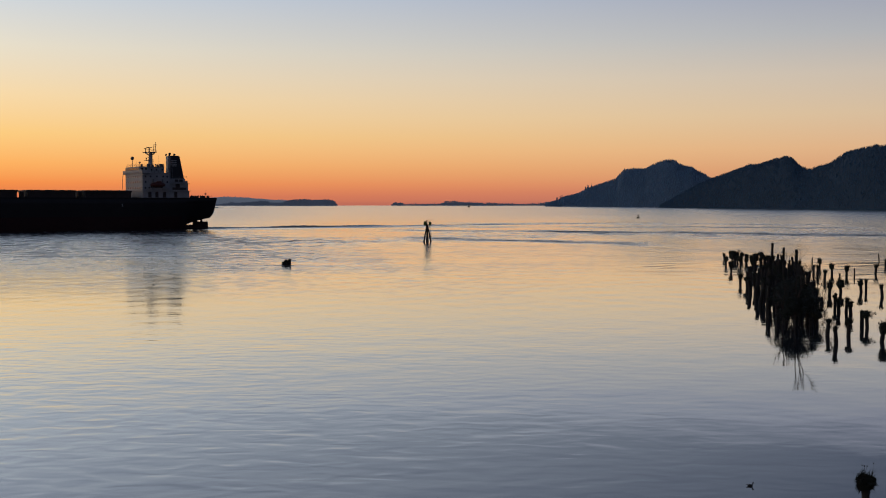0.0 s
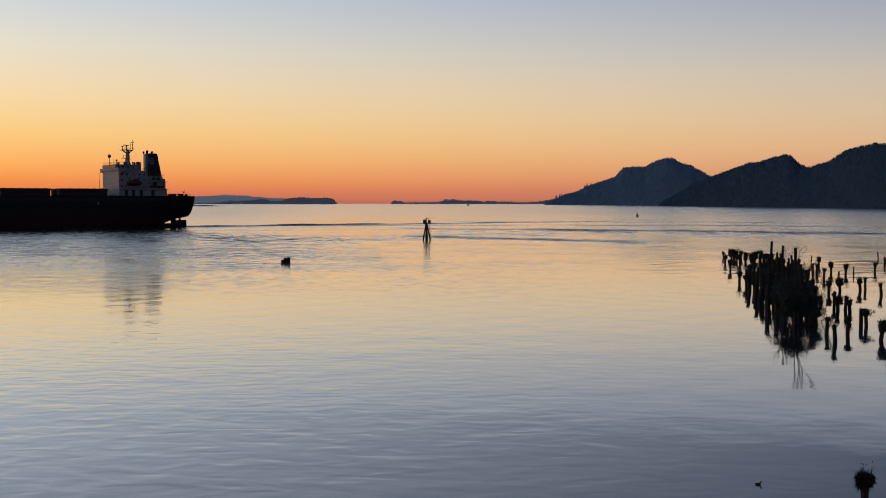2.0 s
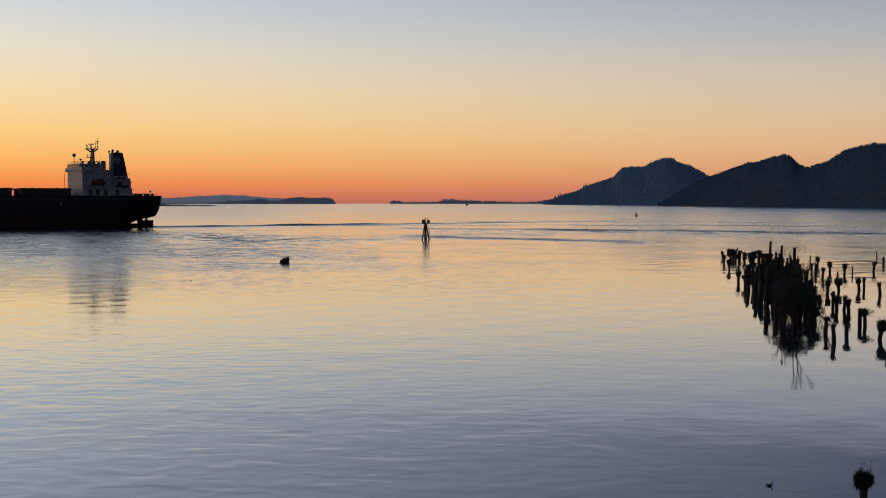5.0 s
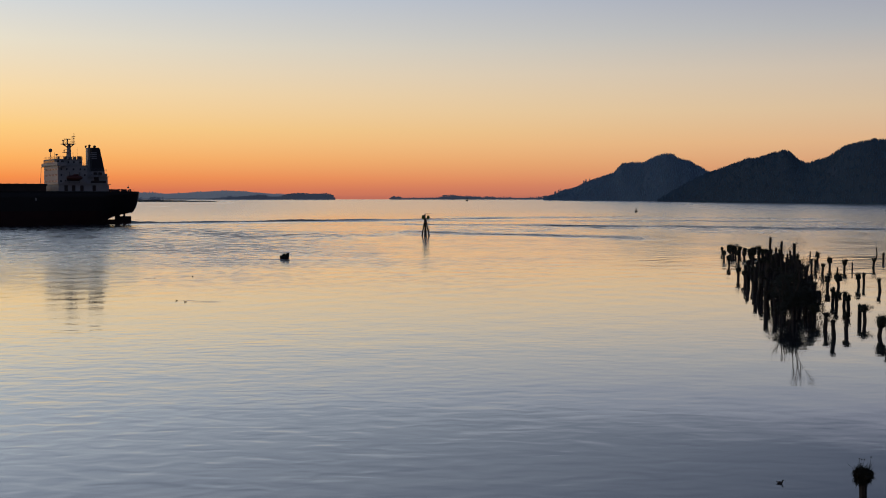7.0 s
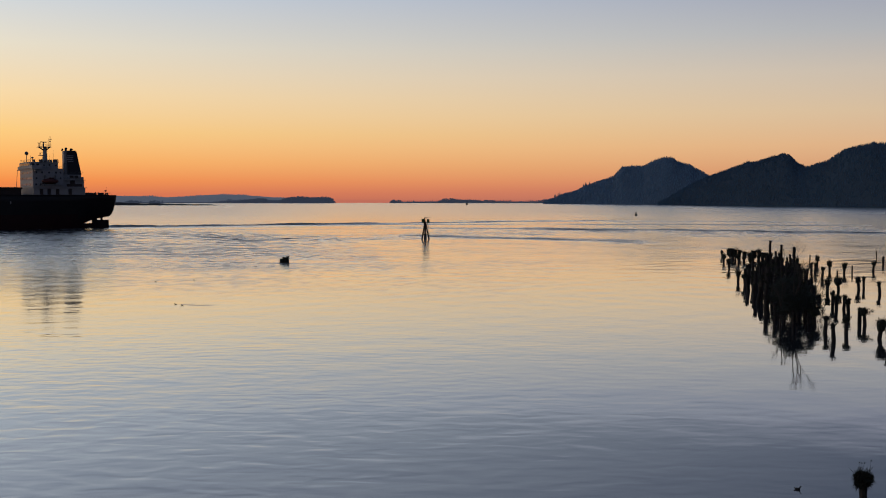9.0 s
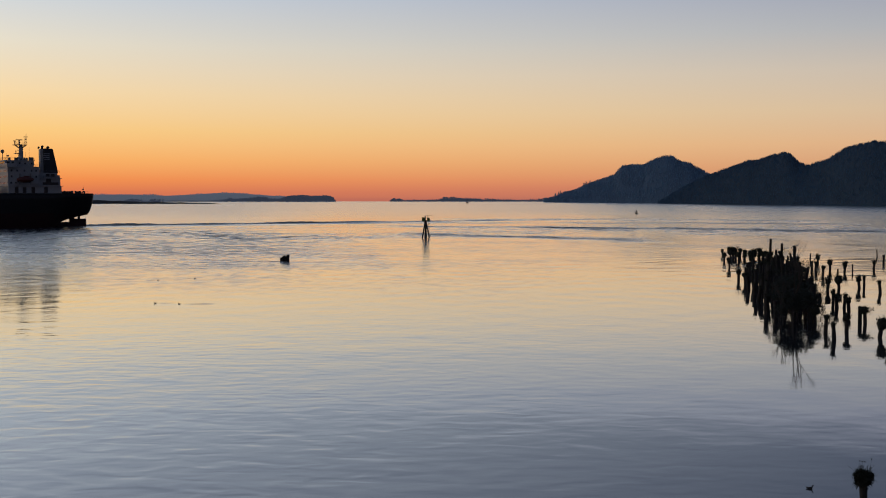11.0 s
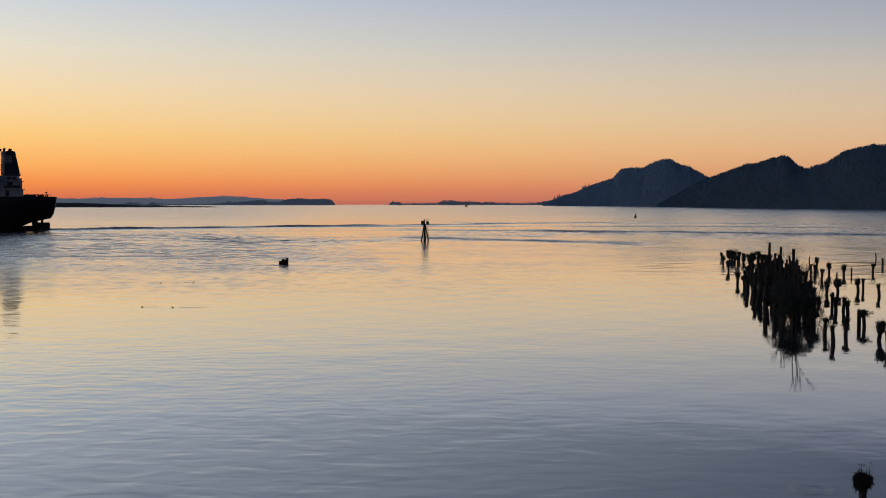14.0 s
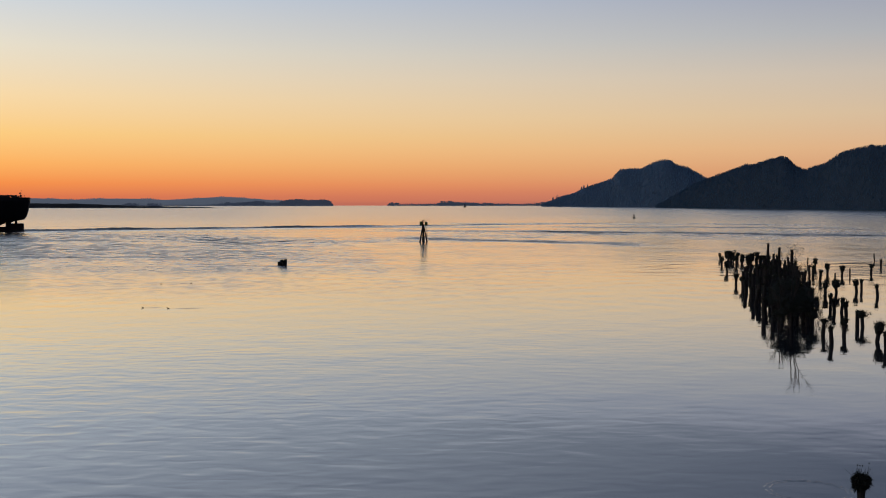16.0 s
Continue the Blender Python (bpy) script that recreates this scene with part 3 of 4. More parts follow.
    w0.matrix_basis = pose(11.62, -10.8, 23.6)
    for z in (23.6, 21.2, 18.6):
        for k in range(9):
            if z != 23.6 or k:
                again("window", w0.data, tower, pose(11.62, -10.8 + k * 2.7, z))
    for z, us_ in ((23.6, (10.2, 8.0, 5.2, 2.4, 0.6)), (21.2, (10.2, 0.6)), (18.6, (10.4, 8.6))):
        for u in us_:
            again("window", w0.data, tower, pose(u, 12.92, z, 0, 0, 90))
    for u in (8.4, 6.2, 4.0, 1.4):
        again("window", w0.data, tower, pose(u, 8.62, 26.7, 0, 0, 90))
    for u in (-4.6, -6.6):
        bm = box(bmesh.new(), -0.8, 0.8, -0.05, 0.05, -0.6, 0.6, 0.02)
        o = part("vent_louvre", bm, DARK, house)
        o.matrix_basis = pose(u, 10.02, 21.9)
    # dark openings in the lowest tier, with their frames: dark panels as shade inside
    bm = box(bmesh.new(), -0.7, 0.7, -0.06, 0.06, -1.3, 1.15, 0.05)
    d0 = part("doorway", bm, DARK, house, "dark panel as the shade inside an open doorway of the lowest tier")
    d0.matrix_basis = pose(8.3, 12.62, 15.7)
    for u in (5.2, 1.8, -3.3):
        again("doorway", d0.data, house, pose(u, 12.62, 15.7))
    bm = box(bmesh.new(), -1.0, 1.0, -0.06, 0.06, -1.3, 1.2, 0.05)
    o = part("doorway", bm, DARK, house)
    o.matrix_basis = pose(-4.6, 11.53, 19.3)
    # small block and ladder aft
    part("store_locker", box(bmesh.new(), -9.3, -7.6, 7.5, 11.2, 20.6, 21.9, 0.08), WHITE, house)
    rail(-9.2, 11.3, -1, 11.3, 20.66)
    rail(0.4, 8.9, 8.2, 8.9, 28.0)
    rail(-0.9, 12.8, 8.0, 12.8, 25.3)
    rail(12.0, -10.2, 12.0, 10.2, 28.1)
    rail(11.9, 10.2, 8.4, 10.2, 28.1)
    # pilot ladder frame before the house
    bm = bmesh.new()
    tube(bm, (13.6, -12, DECK), (12.6, -13.4, 25), 0.1)
    tube(bm, (14.8, -12, DECK), (14.2, -12, DECK + 3), 0.18)
    box(bm, 13.6, 15.4, -12.8, -11.2, DECK, DECK + 1.5, 0.1)
    part("ladder", bm, STEEL, ship)

    # lifeboat under davits
    bm = bmesh.new()
    ball(bm, (5, 13.7, 20.0), 1.0, (3.4, 1.15, 1.15), sub=3)
    box(bm, 3.4, 5.6, 13.1, 14.3, 20.8, 21.5, 0.2)
    boat = part("lifeboat", bm, ORANGE, house, "enclosed orange lifeboat in its davits", smooth=True)
    for u in (2.9, 7.1):
        bm = bmesh.new()
        tube(bm, (u, 12.9, 18), (u, 13.3, 22.4), 0.16)
        tube(bm, (u, 13.3, 22.4), (u, 14.4, 22.2), 0.14)
        tube(bm, (u, 14.3, 22.2), (u, 14.0, 20.6), 0.05)
        part("davit", bm, STEEL, house)

    # funnel: upright fore face, raked after face, bars painted on its side
    bm = bmesh.new()
    prof = [(-10.6, 22.8), (-4.7, 22.8), (-4.7, 33.4), (-8.5, 33.4)]
    near = [bm.verts.new((u, 3.0, z)) for u, z in prof]
    away = [bm.verts.new((u, -3.0, z)) for u, z in prof]
    bm.faces.new(near)
    bm.faces.new(away[::-1])
    for k in range(4):
        bm.faces.new((near[k], away[k], away[(k + 1) % 4], near[(k + 1) % 4]))
    bmesh.ops.recalc_face_normals(bm, faces=bm.faces)
    bmesh.ops.bevel(bm, geom=list(bm.edges), offset=0.3, segments=3, affect="EDGES")
    stack = part("funnel", bm, FUNNEL, house, "black raked funnel with white bars")
    part("funnel_casing", box(bmesh.new(), -4.8, -3.6, -1.8, 1.8, 22.8, 33.3, 0.2), WHITE, house, "white uptake casing before the funnel")
    for z, w in ((31.2, 1.5), (30.4, 1.7), (29.6, 1.7), (28.8, 1.4)):
        part("funnel_bar", box(bmesh.new(), -7.0 - 0.1, -7.0 + 2 * w - 0.6, 2.99, 3.03, z - 0.22, z + 0.12, 0.01), WHITE, stack)
    for u, v, r, h in ((-4.5, 0.8, 0.55, 1.3), (-6.5, 0.9, 0.42, 1.0), (-7.3, -0.8, 0.42, 1.0), (-3.3, -0.6, 0.4, 0.9)):
        bm = bmesh.new()
        tube(bm, (u, v, 33.3), (u, v, 33.3 + h * 0.7), r * 0.8, seg=10)
        tube(bm, (u, v, 33.3 + h * 0.6), (u - 0.4, v, 33.3 + h), r, r * 0.8, seg=10)
        part("exhaust_pipe", bm, FUNNEL, stack)
    rail(-9.4, 9.8, -1, 9.8, 22.95)

    # radar mast
    bm = bmesh.new()
    tube(bm, (4.1, 0, 27.9), (4.0, 0, 29.4), 1.5, 1.05, 12)
    tube(bm, (4.0, 0, 29.4), (3.9, 0, 35), 1.05, 0.62, 12)
    for z in (29.5, 31, 32.5):
        box(bm, 4.1, 5.5, -0.25, 0.25, z - 0.08, z + 0.08)
    mast = part("radar_mast", bm, WHITE, house, "white radar mast on the wheelhouse roof", smooth=False)
    bm = box(bmesh.new(), 1.7, 6.9, -2.2, 2.2, 34.6, 34.85, 0.06)
    for side in (-1, 1):
        tube(bm, (4.1 + side * 2.2, 0.9, 34.65), (4.0 + side * 0.4, 0.2, 33.3), 0.14, 0.24)
        tube(bm, (4.1 + side * 2.2, -0.9, 34.65), (4.0 + side * 0.4, -0.2, 33.3), 0.14, 0.24)
    part("mast_platform", bm, STEEL, mast)
    rail(1.8, 2.1, 6.8, 2.1, 34.85, parent=mast)
    bm = bmesh.new()
    tube(bm, (4.5, 0, 34.8), (4.5, 0, 36.7), 0.28)
    box(bm, 3.1, 5.9, -0.2, 0.2, 36.7, 37.05, 0.08)
    part("radar_scanner", bm, STEEL, mast)
    bm = tube(bmesh.new(), (6.4, 0.6, 34.8), (6.4, 0.6, 36.2), 0.2)
    box(bm, 5.8, 7.0, 0.4, 0.8, 36.2, 36.5, 0.06)
    part("radar_scanner", bm, STEEL, mast)
    bm = box(bmesh.new(), 4.6, 6.6, -1.2, 1.2, 31.0, 31.16, 0.03)
    tube(bm, (5.9, 0, 31.1), (5.9, 0, 31.9), 0.16)
    ball(bm, (5.9, 0, 32.1), 0.3, sub=1)
    part("lamp_bracket", bm, STEEL, mast)
    bm = bmesh.new()
    tube(bm, (1.9, 0.5, 34.8), (1.8, 0.5, 39.4), 0.16, 0.08)
    tube(bm, (2.5, 0, 34.8), (2.5, 0, 37.8), 0.1)
    box(bm, 1.2, 2.7, 0.3, 0.7, 38.0, 38.25)
    ball(bm, (1.9, 0.5, 37.2), 0.35, sub=1)
    part("signal_mast", bm, STEEL, mast)
    bm = bmesh.new()
    for y in (-0.3, 0.3):
        tube(bm, (3.1, y, 28), (3.1, y, 35), 0.04, seg=5)
    for k in range(18):
        tube(bm, (3.1, -0.3, 28.3 + 0.36 * k), (3.1, 0.3, 28.3 + 0.36 * k), 0.03, seg=5)
    part("mast_ladder", bm, STEEL, mast)
    # satellite dome, whip aerials, searchlights on the roof
    bm = bmesh.new()
    tube(bm, (9.8, -8, 28), (9.8, -8, 31.6), 0.14)
    ball(bm, (9.8, -8, 32.2), 0.8, (1, 1, 1.05), sub=2)
    part("satellite_dome", bm, STEEL, house, smooth=True)
    bm = bmesh.new()
    tube(bm, (9.6, 2.5, 28), (9.6, 2.5, 29.8), 0.12)
    ball(bm, (9.6, 2.5, 30), 0.5, (1.2, 0.8, 0.8), sub=1)
    part("searchlight", bm, STEEL, house)
    part("roof_locker", box(bmesh.new(), 9.0, 9.8, 4.2, 5.2, 27.95, 29.2, 0.08), STEEL, house)
    for u, v, h in ((1.4, 4, 5.5), (8.6, -6, 3.4), (1.0, -5, 4.0)):
        part("whip_aerial", tube(bmesh.new(), (u, v, 28), (u, v, 28 + h), 0.05, 0.03, seg=5), STEEL, house)
    for u, v in ((0.9, 6.5), (1.7, 6.8), (2.8, 6.4), (3.8, 7.0)):
        bm = bmesh.new()
        tube(bm, (u, v, 28), (u, v, 28.9), 0.16)
        ball(bm, (u, v, 29.0), 0.36, (1, 1, 0.8), sub=1)
        part("roof_vent", bm, STEEL, house)
    # monkey island: awning stanchions and lockers along its edge, and a gantry between tower and funnel
    for u, v, w, h in ((7.4, 8.2, 0.7, 1.1), (5.6, 8.0, 0.5, 0.8), (1.5, 8.0, 0.9, 1.3), (3.2, 7.6, 0.4, 0.9), (2.4, -6.0, 1.2, 1.5)):
        part("roof_locker", box(bmesh.new(), u - w, u + w, v - 0.5, v + 0.5, 27.95, 28.0 + h, 0.06), STEEL, house)
    bm = bmesh.new()
    for u in (-3.2, -1.9):
        tube(bm, (u, 8.4, 22.9), (u, 8.4, 27.6), 0.12)
    box(bm, -3.4, -1.6, 8.1, 8.7, 27.4, 27.6, 0.04)
    part("gantry", bm, STEEL, house)
    # walkway behind the lifeboat, and flat dark panels as recess shade there and aft
    bm = box(bmesh.new(), -0.3, 9.6, 12.92, 13.9, 18.3, 18.45, 0.03)
    part("boat_deck", bm, WHITE, house)
    part("boat_recess_shade", box(bmesh.new(), 2.6, 8.0, 12.9, 12.95, 18.7, 20.4, 0.02), DARK, house, "flat dark panel painted as the shade of a recess behind the lifeboat")
    part("side_recess_shade", box(bmesh.new(), -8.6, -2.2, 11.5, 11.56, 17.8, 18.9, 0.02), DARK, house)
    for u, v in ((-11.6, 9.5), (-12.8, 2.0), (-16.2, 8.2), (-19.0, 3.6), (-20.2, 7.0), (-14.4, 10.4), (-17.4, -2.0)):
        bm = tube(bmesh.new(), (u, v, DECK), (u, v, DECK + 0.8), 0.22, seg=8)
        ball(bm, (u, v, DECK + 0.95), 0.42, (1.1, 1, 0.7), sub=1)
        part("poop_vent", bm, DARK, ship)
    # draught marks and a pale patch on the side
    part("pilot_mark", box(bmesh.new(), 20.4, 20.9, 13.5, 13.53, 10.4, 11.6, 0.01), WHITE, hull, "small pale painted mark")
    return ship


ship = cargo_ship()


# ---- the day mark: a dolphin of raking piles with a platform ----
def day_mark():
    mark = thing("day_mark", pose(-4.9, 331.7, 0, 0, 0, 12))
    tagged(mark, "channel marker on four raking piles with dull green daymark boards", "channel marker")
    for x, y in ((-1.35, -0.3), (1.4, -0.45), (0.15, -0.9), (0.05, 1.3)):
        part("pile", tube(bmesh.new(), (x, y, -1.5), (x * 0.12, y * 0.12, 4.9), 0.25, 0.19, 10), PILE, mark)
    bm = tube(bmesh.new(), (0, 0, 4.0), (0, 0, 5.3), 0.42, 0.36, 12)
    for z in (4.2, 4.8):
        tube(bm, (0, 0, z - 0.06), (0, 0, z + 0.06), 0.47, seg=12)
    part("pile_cap", bm, DARK, mark, "steel band binding the pile heads")
    bm = tube(bmesh.new(), (-0.92, -0.25, 1.4), (0.95, -0.35, 1.4), 0.09)
    tube(bm, (0.04, 0.9, 1.4), (0.95, -0.35, 1.4), 0.09)
    part("brace", bm, PILE, mark)
    part("platform", box(bmesh.new(), -0.95, 0.95, -0.7, 0.7, 5.2, 5.34, 0.03), DARK, mark)
    for x0, x1, z1 in ((-1.28, -0.42, 6.3), (0.34, 1.2, 6.15)):
        board = part("daymark_board", box(bmesh.new(), x0, x1, -0.8, -0.73, 5.0, z1, 0.02), BOARD, mark, "weathered green daymark board")
        part("board_post", tube(bmesh.new(), ((x0 + x1) / 2, -0.68, 5.2), ((x0 + x1) / 2, -0.68, z1 - 0.1), 0.05, seg=6), DARK, board)
    part("daymark_board", box(bmesh.new(), 0.88, 0.94, -0.66, 0.66, 5.34, 6.2, 0.02), BOARD, mark)
    bm = bmesh.new()
    tube(bm, (-0.05, 0.2, 5.3), (-0.05, 0.2, 6.5), 0.2, 0.16, 10)
    ball(bm, (-0.05, 0.2, 6.55), 0.24, sub=1)
    part("lantern", bm, DARK, mark)
    bm = bmesh.new()
    tube(bm, (0.55, 0.2, 5.3), (0.6, 0.2, 6.75), 0.06)
    box(bm, 0.25, 1.95, -0.35, 0.55, 6.7, 6.8, 0.02)
    part("solar_panel", bm, DARK, mark)
    bm = bmesh.new()
    for x in (0.9, 1.2):
        tube(bm, (x + 0.2, -0.9, 0.3), (x * 0.55, -0.75, 5.2), 0.04, seg=5)
    for k in range(12):
        f = k / 12
        tube(bm, (1.1 - 0.6 * f, -0.88 + 0.12 * f, 0.5 + 4.5 * f), (1.4 - 0.74 * f, -0.88 + 0.12 * f, 0.5 + 4.5 * f), 0.03, seg=5)
    part("ladder", bm, STEEL, mark)


day_mark()


# ---- buoys ----
def buoy(x, y, h, label):
    b = thing("buoy", pose(x, y, 0))
    tagged(b, label, "buoy")
    bm = bmesh.new()
    tube(bm, (0, 0, -0.5), (0, 0, 0.35 * h), 0.36 * h, 0.34 * h, 14)
    part("float", bm, DARK, b)
    bm = bmesh.new()
    for k in range(4):
        a = k * math.pi / 2
        tube(bm, (0.26 * h * math.cos(a), 0.26 * h * math.sin(a), 0.35 * h), (0.09 * h * math.cos(a), 0.09 * h * math.sin(a), 0.85 * h), 0.04 * h, seg=6)
    tube(bm, (0, 0, 0.7 * h), (0, 0, 1.0 * h), 0.11 * h, 0.08 * h, 8)
    part("lantern_tower", bm, DARK, b)
    return b


buoy(153.5, 842, 3.2, "small dark channel buoy afloat in midstream")
buoy(70, 2900, 10.0, "distant channel buoy before the far shore")


# ---- piles and growth ----
def pile_mesh(seed, r, h, seg=9):
    """A weathered pile: tapering, out of round, with a broken uneven head."""
    rnd = random.Random(seed)
    bm = bmesh.new()
    rings, lobes = 6, rnd.random() * 6
    prev = None
    for k in range(rings):
        z = -1.2 + (h + 1.2) * k / (rings - 1)
        rr = r * (1.06 - 0.12 * k / (rings - 1)) * rnd.uniform(0.95, 1.06)
        ring = []
        for s in range(seg):
            a = s * math.tau / seg
            q = rr * (1 + 0.08 * math.sin(2 * a + lobes) + rnd.uniform(-0.05, 0.05))
            ring.append(bm.verts.new((q * math.cos(a), q * math.sin(a), z + (rnd.uniform(-0.14, 0.06) if k == rings - 1 else 0))))
        if prev:
            for s in range(seg):
                bm.faces.new((prev[s], prev[(s + 1) % seg], ring[(s + 1) % seg], ring[s]))
        prev = ring
    c = bm.verts.new((0, 0, h - 0.1))
    for s in range(seg):
        bm.faces.new((prev[s], prev[(s + 1) % seg], c))
    me = bpy.data.meshes.new("pile_shaft")
    bm.normal_update()
    bm.to_mesh(me)
    bm.free()
    me.materials.append(PILE)
    return me


def tuft_mesh(seed, w, blades):
    """A ragged, lopsided head of matted grass with thin stalks that carry seed heads."""
    rnd = random.Random(seed)
    bm = bmesh.new()
    lumps = ((0, 0, 0.05, 0.62), (-0.45, 0.1, 0.12, 0.42), (0.42, 0, 0.22, 0.44), (0.1, -0.1, 0.42, 0.38), (0.5, 0.1, -0.42, 0.3), (-0.25, 0, -0.3, 0.4), (0.2, 0, -0.45, 0.42))
    for k, (x, y, z, r) in enumerate(lumps):
        ball(bm, (x * w, y * w, z * w), r * w, (1, 1, 0.8), 0.9, 3, seed + k)

    def blade(a, b, sag, thick):
        d = (b - a).normalized()
        t = d.cross(Vector((rnd.random(), rnd.random(), 0.3))).normalized() * thick
        m = (a + b) / 2 + Vector((0, 0, sag))
        bm.faces.new([bm.verts.new(p) for p in (a - t, a + t, m + t, b, m - t)])

    for k in range(blades):
        x, y, z, r = rnd.choice(lumps)
        d = Vector((rnd.gauss(0, 1), rnd.gauss(0, 1), rnd.gauss(0.1, 0.7))).normalized()
        a = Vector((x, y, z)) * w + d * r * w * 0.7
        ln = w * rnd.uniform(0.1, 0.62) * rnd.uniform(0.5, 1.2)
        blade(a, a + d * ln + Vector((0, 0, -0.4 * ln * rnd.random())), 0.1 * ln, rnd.uniform(0.005, 0.011))
    for k in range(60):
        a = Vector((rnd.uniform(-0.7, 0.8) * w, rnd.gauss(0, 0.2) * w, 0.4 * w))
        b = a + Vector((rnd.gauss(0, 0.35), rnd.gauss(0, 0.3), rnd.uniform(0.3, 1.0))) * w
        if k < 5:
            b = a + Vector((rnd.uniform(-0.3, 0.1), 0, rnd.uniform(0.7, 1.35))) * w
        blade(a, b, 0.02, 0.009 if k < 5 else 0.005)
        if k < 5:
            ball(bm, b, 0.024, (1.2, 1, 1.4), 0.6, 1, k)
    me = bpy.data.meshes.new("grass_tuft")
    bm.normal_update()
    bm.to_mesh(me)
    bm.free()
    me.materials.append(MOSS)
    return me


def growth_mesh(seed, w, h, blades):
    """A shaggy cap of moss, hanging weed and grass blades on a pile head."""
    rnd = random.Random(seed)
    bm = bmesh.new()
    ball(bm, (0, 0, -0.3 * w), w * 0.8, (0.95, 0.95, rnd.uniform(1.0, 1.5)), 0.8, 2, seed)
    for _ in range(blades):
        a, q = rnd.random() * math.tau, w * math.sqrt(rnd.random())
        x, y = q * math.cos(a), q * math.sin(a)
        out = rnd.uniform(0.0, 0.6)
        ln = h * rnd.uniform(0.1, 1.0) ** 1.5 * (1.2 - q / w) if rnd.random() < 0.7 else -h * rnd.uniform(0.3, 1.0)
        bx, by, bz = x + out * 0.6 * w * math.cos(a), y + out * 0.6 * w * math.sin(a), w * 0.3 + ln
        mid = Vector(((x + bx) / 2, (y + by) / 2, w * 0.3 + ln * 0.62))
        t = Vector((-math.sin(a), math.cos(a), 0)) * rnd.uniform(0.008, 0.018)
        v = [bm.verts.new(p) for p in (Vector((x, y, w * 0.1)) - t, Vector((x, y, w * 0.1)) + t, mid + t * 0.8, Vector((bx, by, bz)), mid - t * 0.8)]
        bm.faces.new(v)
    me = bpy.data.meshes.new("growth")
    bm.normal_update()
    bm.to_mesh(me)
    bm.free()
    me.materials.append(MOSS)
    return me


SHAFTS = {}
GROWTHS = [growth_mesh(40 + k, 0.38 + 0.035 * k, 0.40 + 0.08 * k, 90 + 20 * k) for k in range(7)]
prnd = random.Random(77)


def pile(x, y, h, r=0.19, growth=True, lean=3.0, group="old pier piles", label="weathered dark wooden pile with a mossy head in the water", size=1.0):
    key = (round(h * 2) / 2, round(r, 2), prnd.randrange(3))
    if key not in SHAFTS:
        SHAFTS[key] = pile_mesh(len(SHAFTS) + 5, r, key[0])
    p = thing("pile", pose(x, y, h - key[0], prnd.gauss(0, lean), prnd.gauss(0, lean), prnd.uniform(0, 360)))
    tagged(p, label, "piling", group)
    again("shaft", SHAFTS[key], p, pose(0, 0, 0))
    if growth:
        g = again("growth", prnd.choice(GROWTHS), p, pose(0, 0, key[0] - 0.05, 0, 0, prnd.uniform(0, 360)))
        k = size * prnd.uniform(0.6, 1.1)
        g.scale = (k, k, k * prnd.uniform(0.8, 1.3))
    return p


BACK_ROW = [(54.5, 205.7), (60.7, 224.1), (62.9, 229.3), (62.0, 221.6), (61.5, 216.8), (62.9, 215.2), (59.1, 203.6), (66.7, 224.1),
            (62.8, 207.8), (43.8, 157.2), (50.4, 186.5), (43.1, 151.2), (50.2, 173.6)]
SIDE_ROW = [(69.7, 197.6), (62.5, 178.2), (63.0, 181.4), (59.5, 166.4), (66.1, 181.4), (66.2, 175.1), (53.2, 142.6), (50.6, 139.6),
            (45.3, 123.2), (43.6, 117.4), (57.8, 145.7), (73.5, 181.4), (56.3, 136.7), (82.7, 199.5), (56.3, 143.6)]
NEAR_ROW = [(44.4, 117.4), (43.4, 113.4), (40.9, 104.0), (40.8, 102.4), (34.8, 96.4), (33.5, 90.7), (36.7, 96.4), (36.3, 103.4), (37.9, 92.0), (36.6, 86.9)]
for x, y in BACK_ROW:
    pile(x, y, 1.4, size=1.15)
for x, y in SIDE_ROW:
    pile(x, y, 1.4)
for x, y in NEAR_ROW:
    pile(x, y, 1.4, size=1.0, lean=5)
for x, y, h in ((71.8, 207.8, 1.4), (62.9, 169.2, 0.9), (67.5, 175.1, 1.3), (90.5, 221.6, 1.5)):
    pile(x, y, h, r=0.13, growth=False, label="thin bare pile standing out of the water")
for x, y, h in ((63.4, 206, 4.3), (60.5, 190, 4.1), (57.9, 175, 4.4), (56, 178, 2.7), (59, 188, 3.1)):
    pile(x, y, h, r=0.24, growth=False, lean=1.5, label="tall bare pile rising above the rest of the old pier")
for k in range(11):
    pile(prnd.uniform(56.5, 65.5), prnd.uniform(203, 228), prnd.uniform(1.0, 1.7), size=1.2)
PIER_Y = [98, 108, 125, 140, 150, 165, 190]
PIER_WEST = [31.4, 33.9, 37.6, 41.2, 42.9, 48.4, 58.0]
PIER_EAST = [34.2, 37.4, 43.6, 48.0, 51.0, 55.4, 62.4]
# the body of the old pier: bents of piles across its axis, wider in the middle
for k in range(32):
    y = 194 - 2.9 * k
    west = float(np.interp(y, PIER_Y, PIER_WEST))
    east = float(np.interp(y, PIER_Y, PIER_EAST))
    mid, half = (west + east) / 2, (east - west) / 2
    n = max(3, round(half * 2 / (0.95 if y < 132 else 1.25)))
    for j in range(n):
        if prnd.random() < 0.93:
            o = (2 * j / (n - 1) - 1) * half
            pile(mid + o + prnd.gauss(0, 0.3), y - o * 0.2 + prnd.gauss(0, 0.6), max(0.5, prnd.gauss(1.65, 0.55)), r=prnd.choice((0.19, 0.22, 0.25)), growth=prnd.random() < 0.75, lean=4, size=0.68)


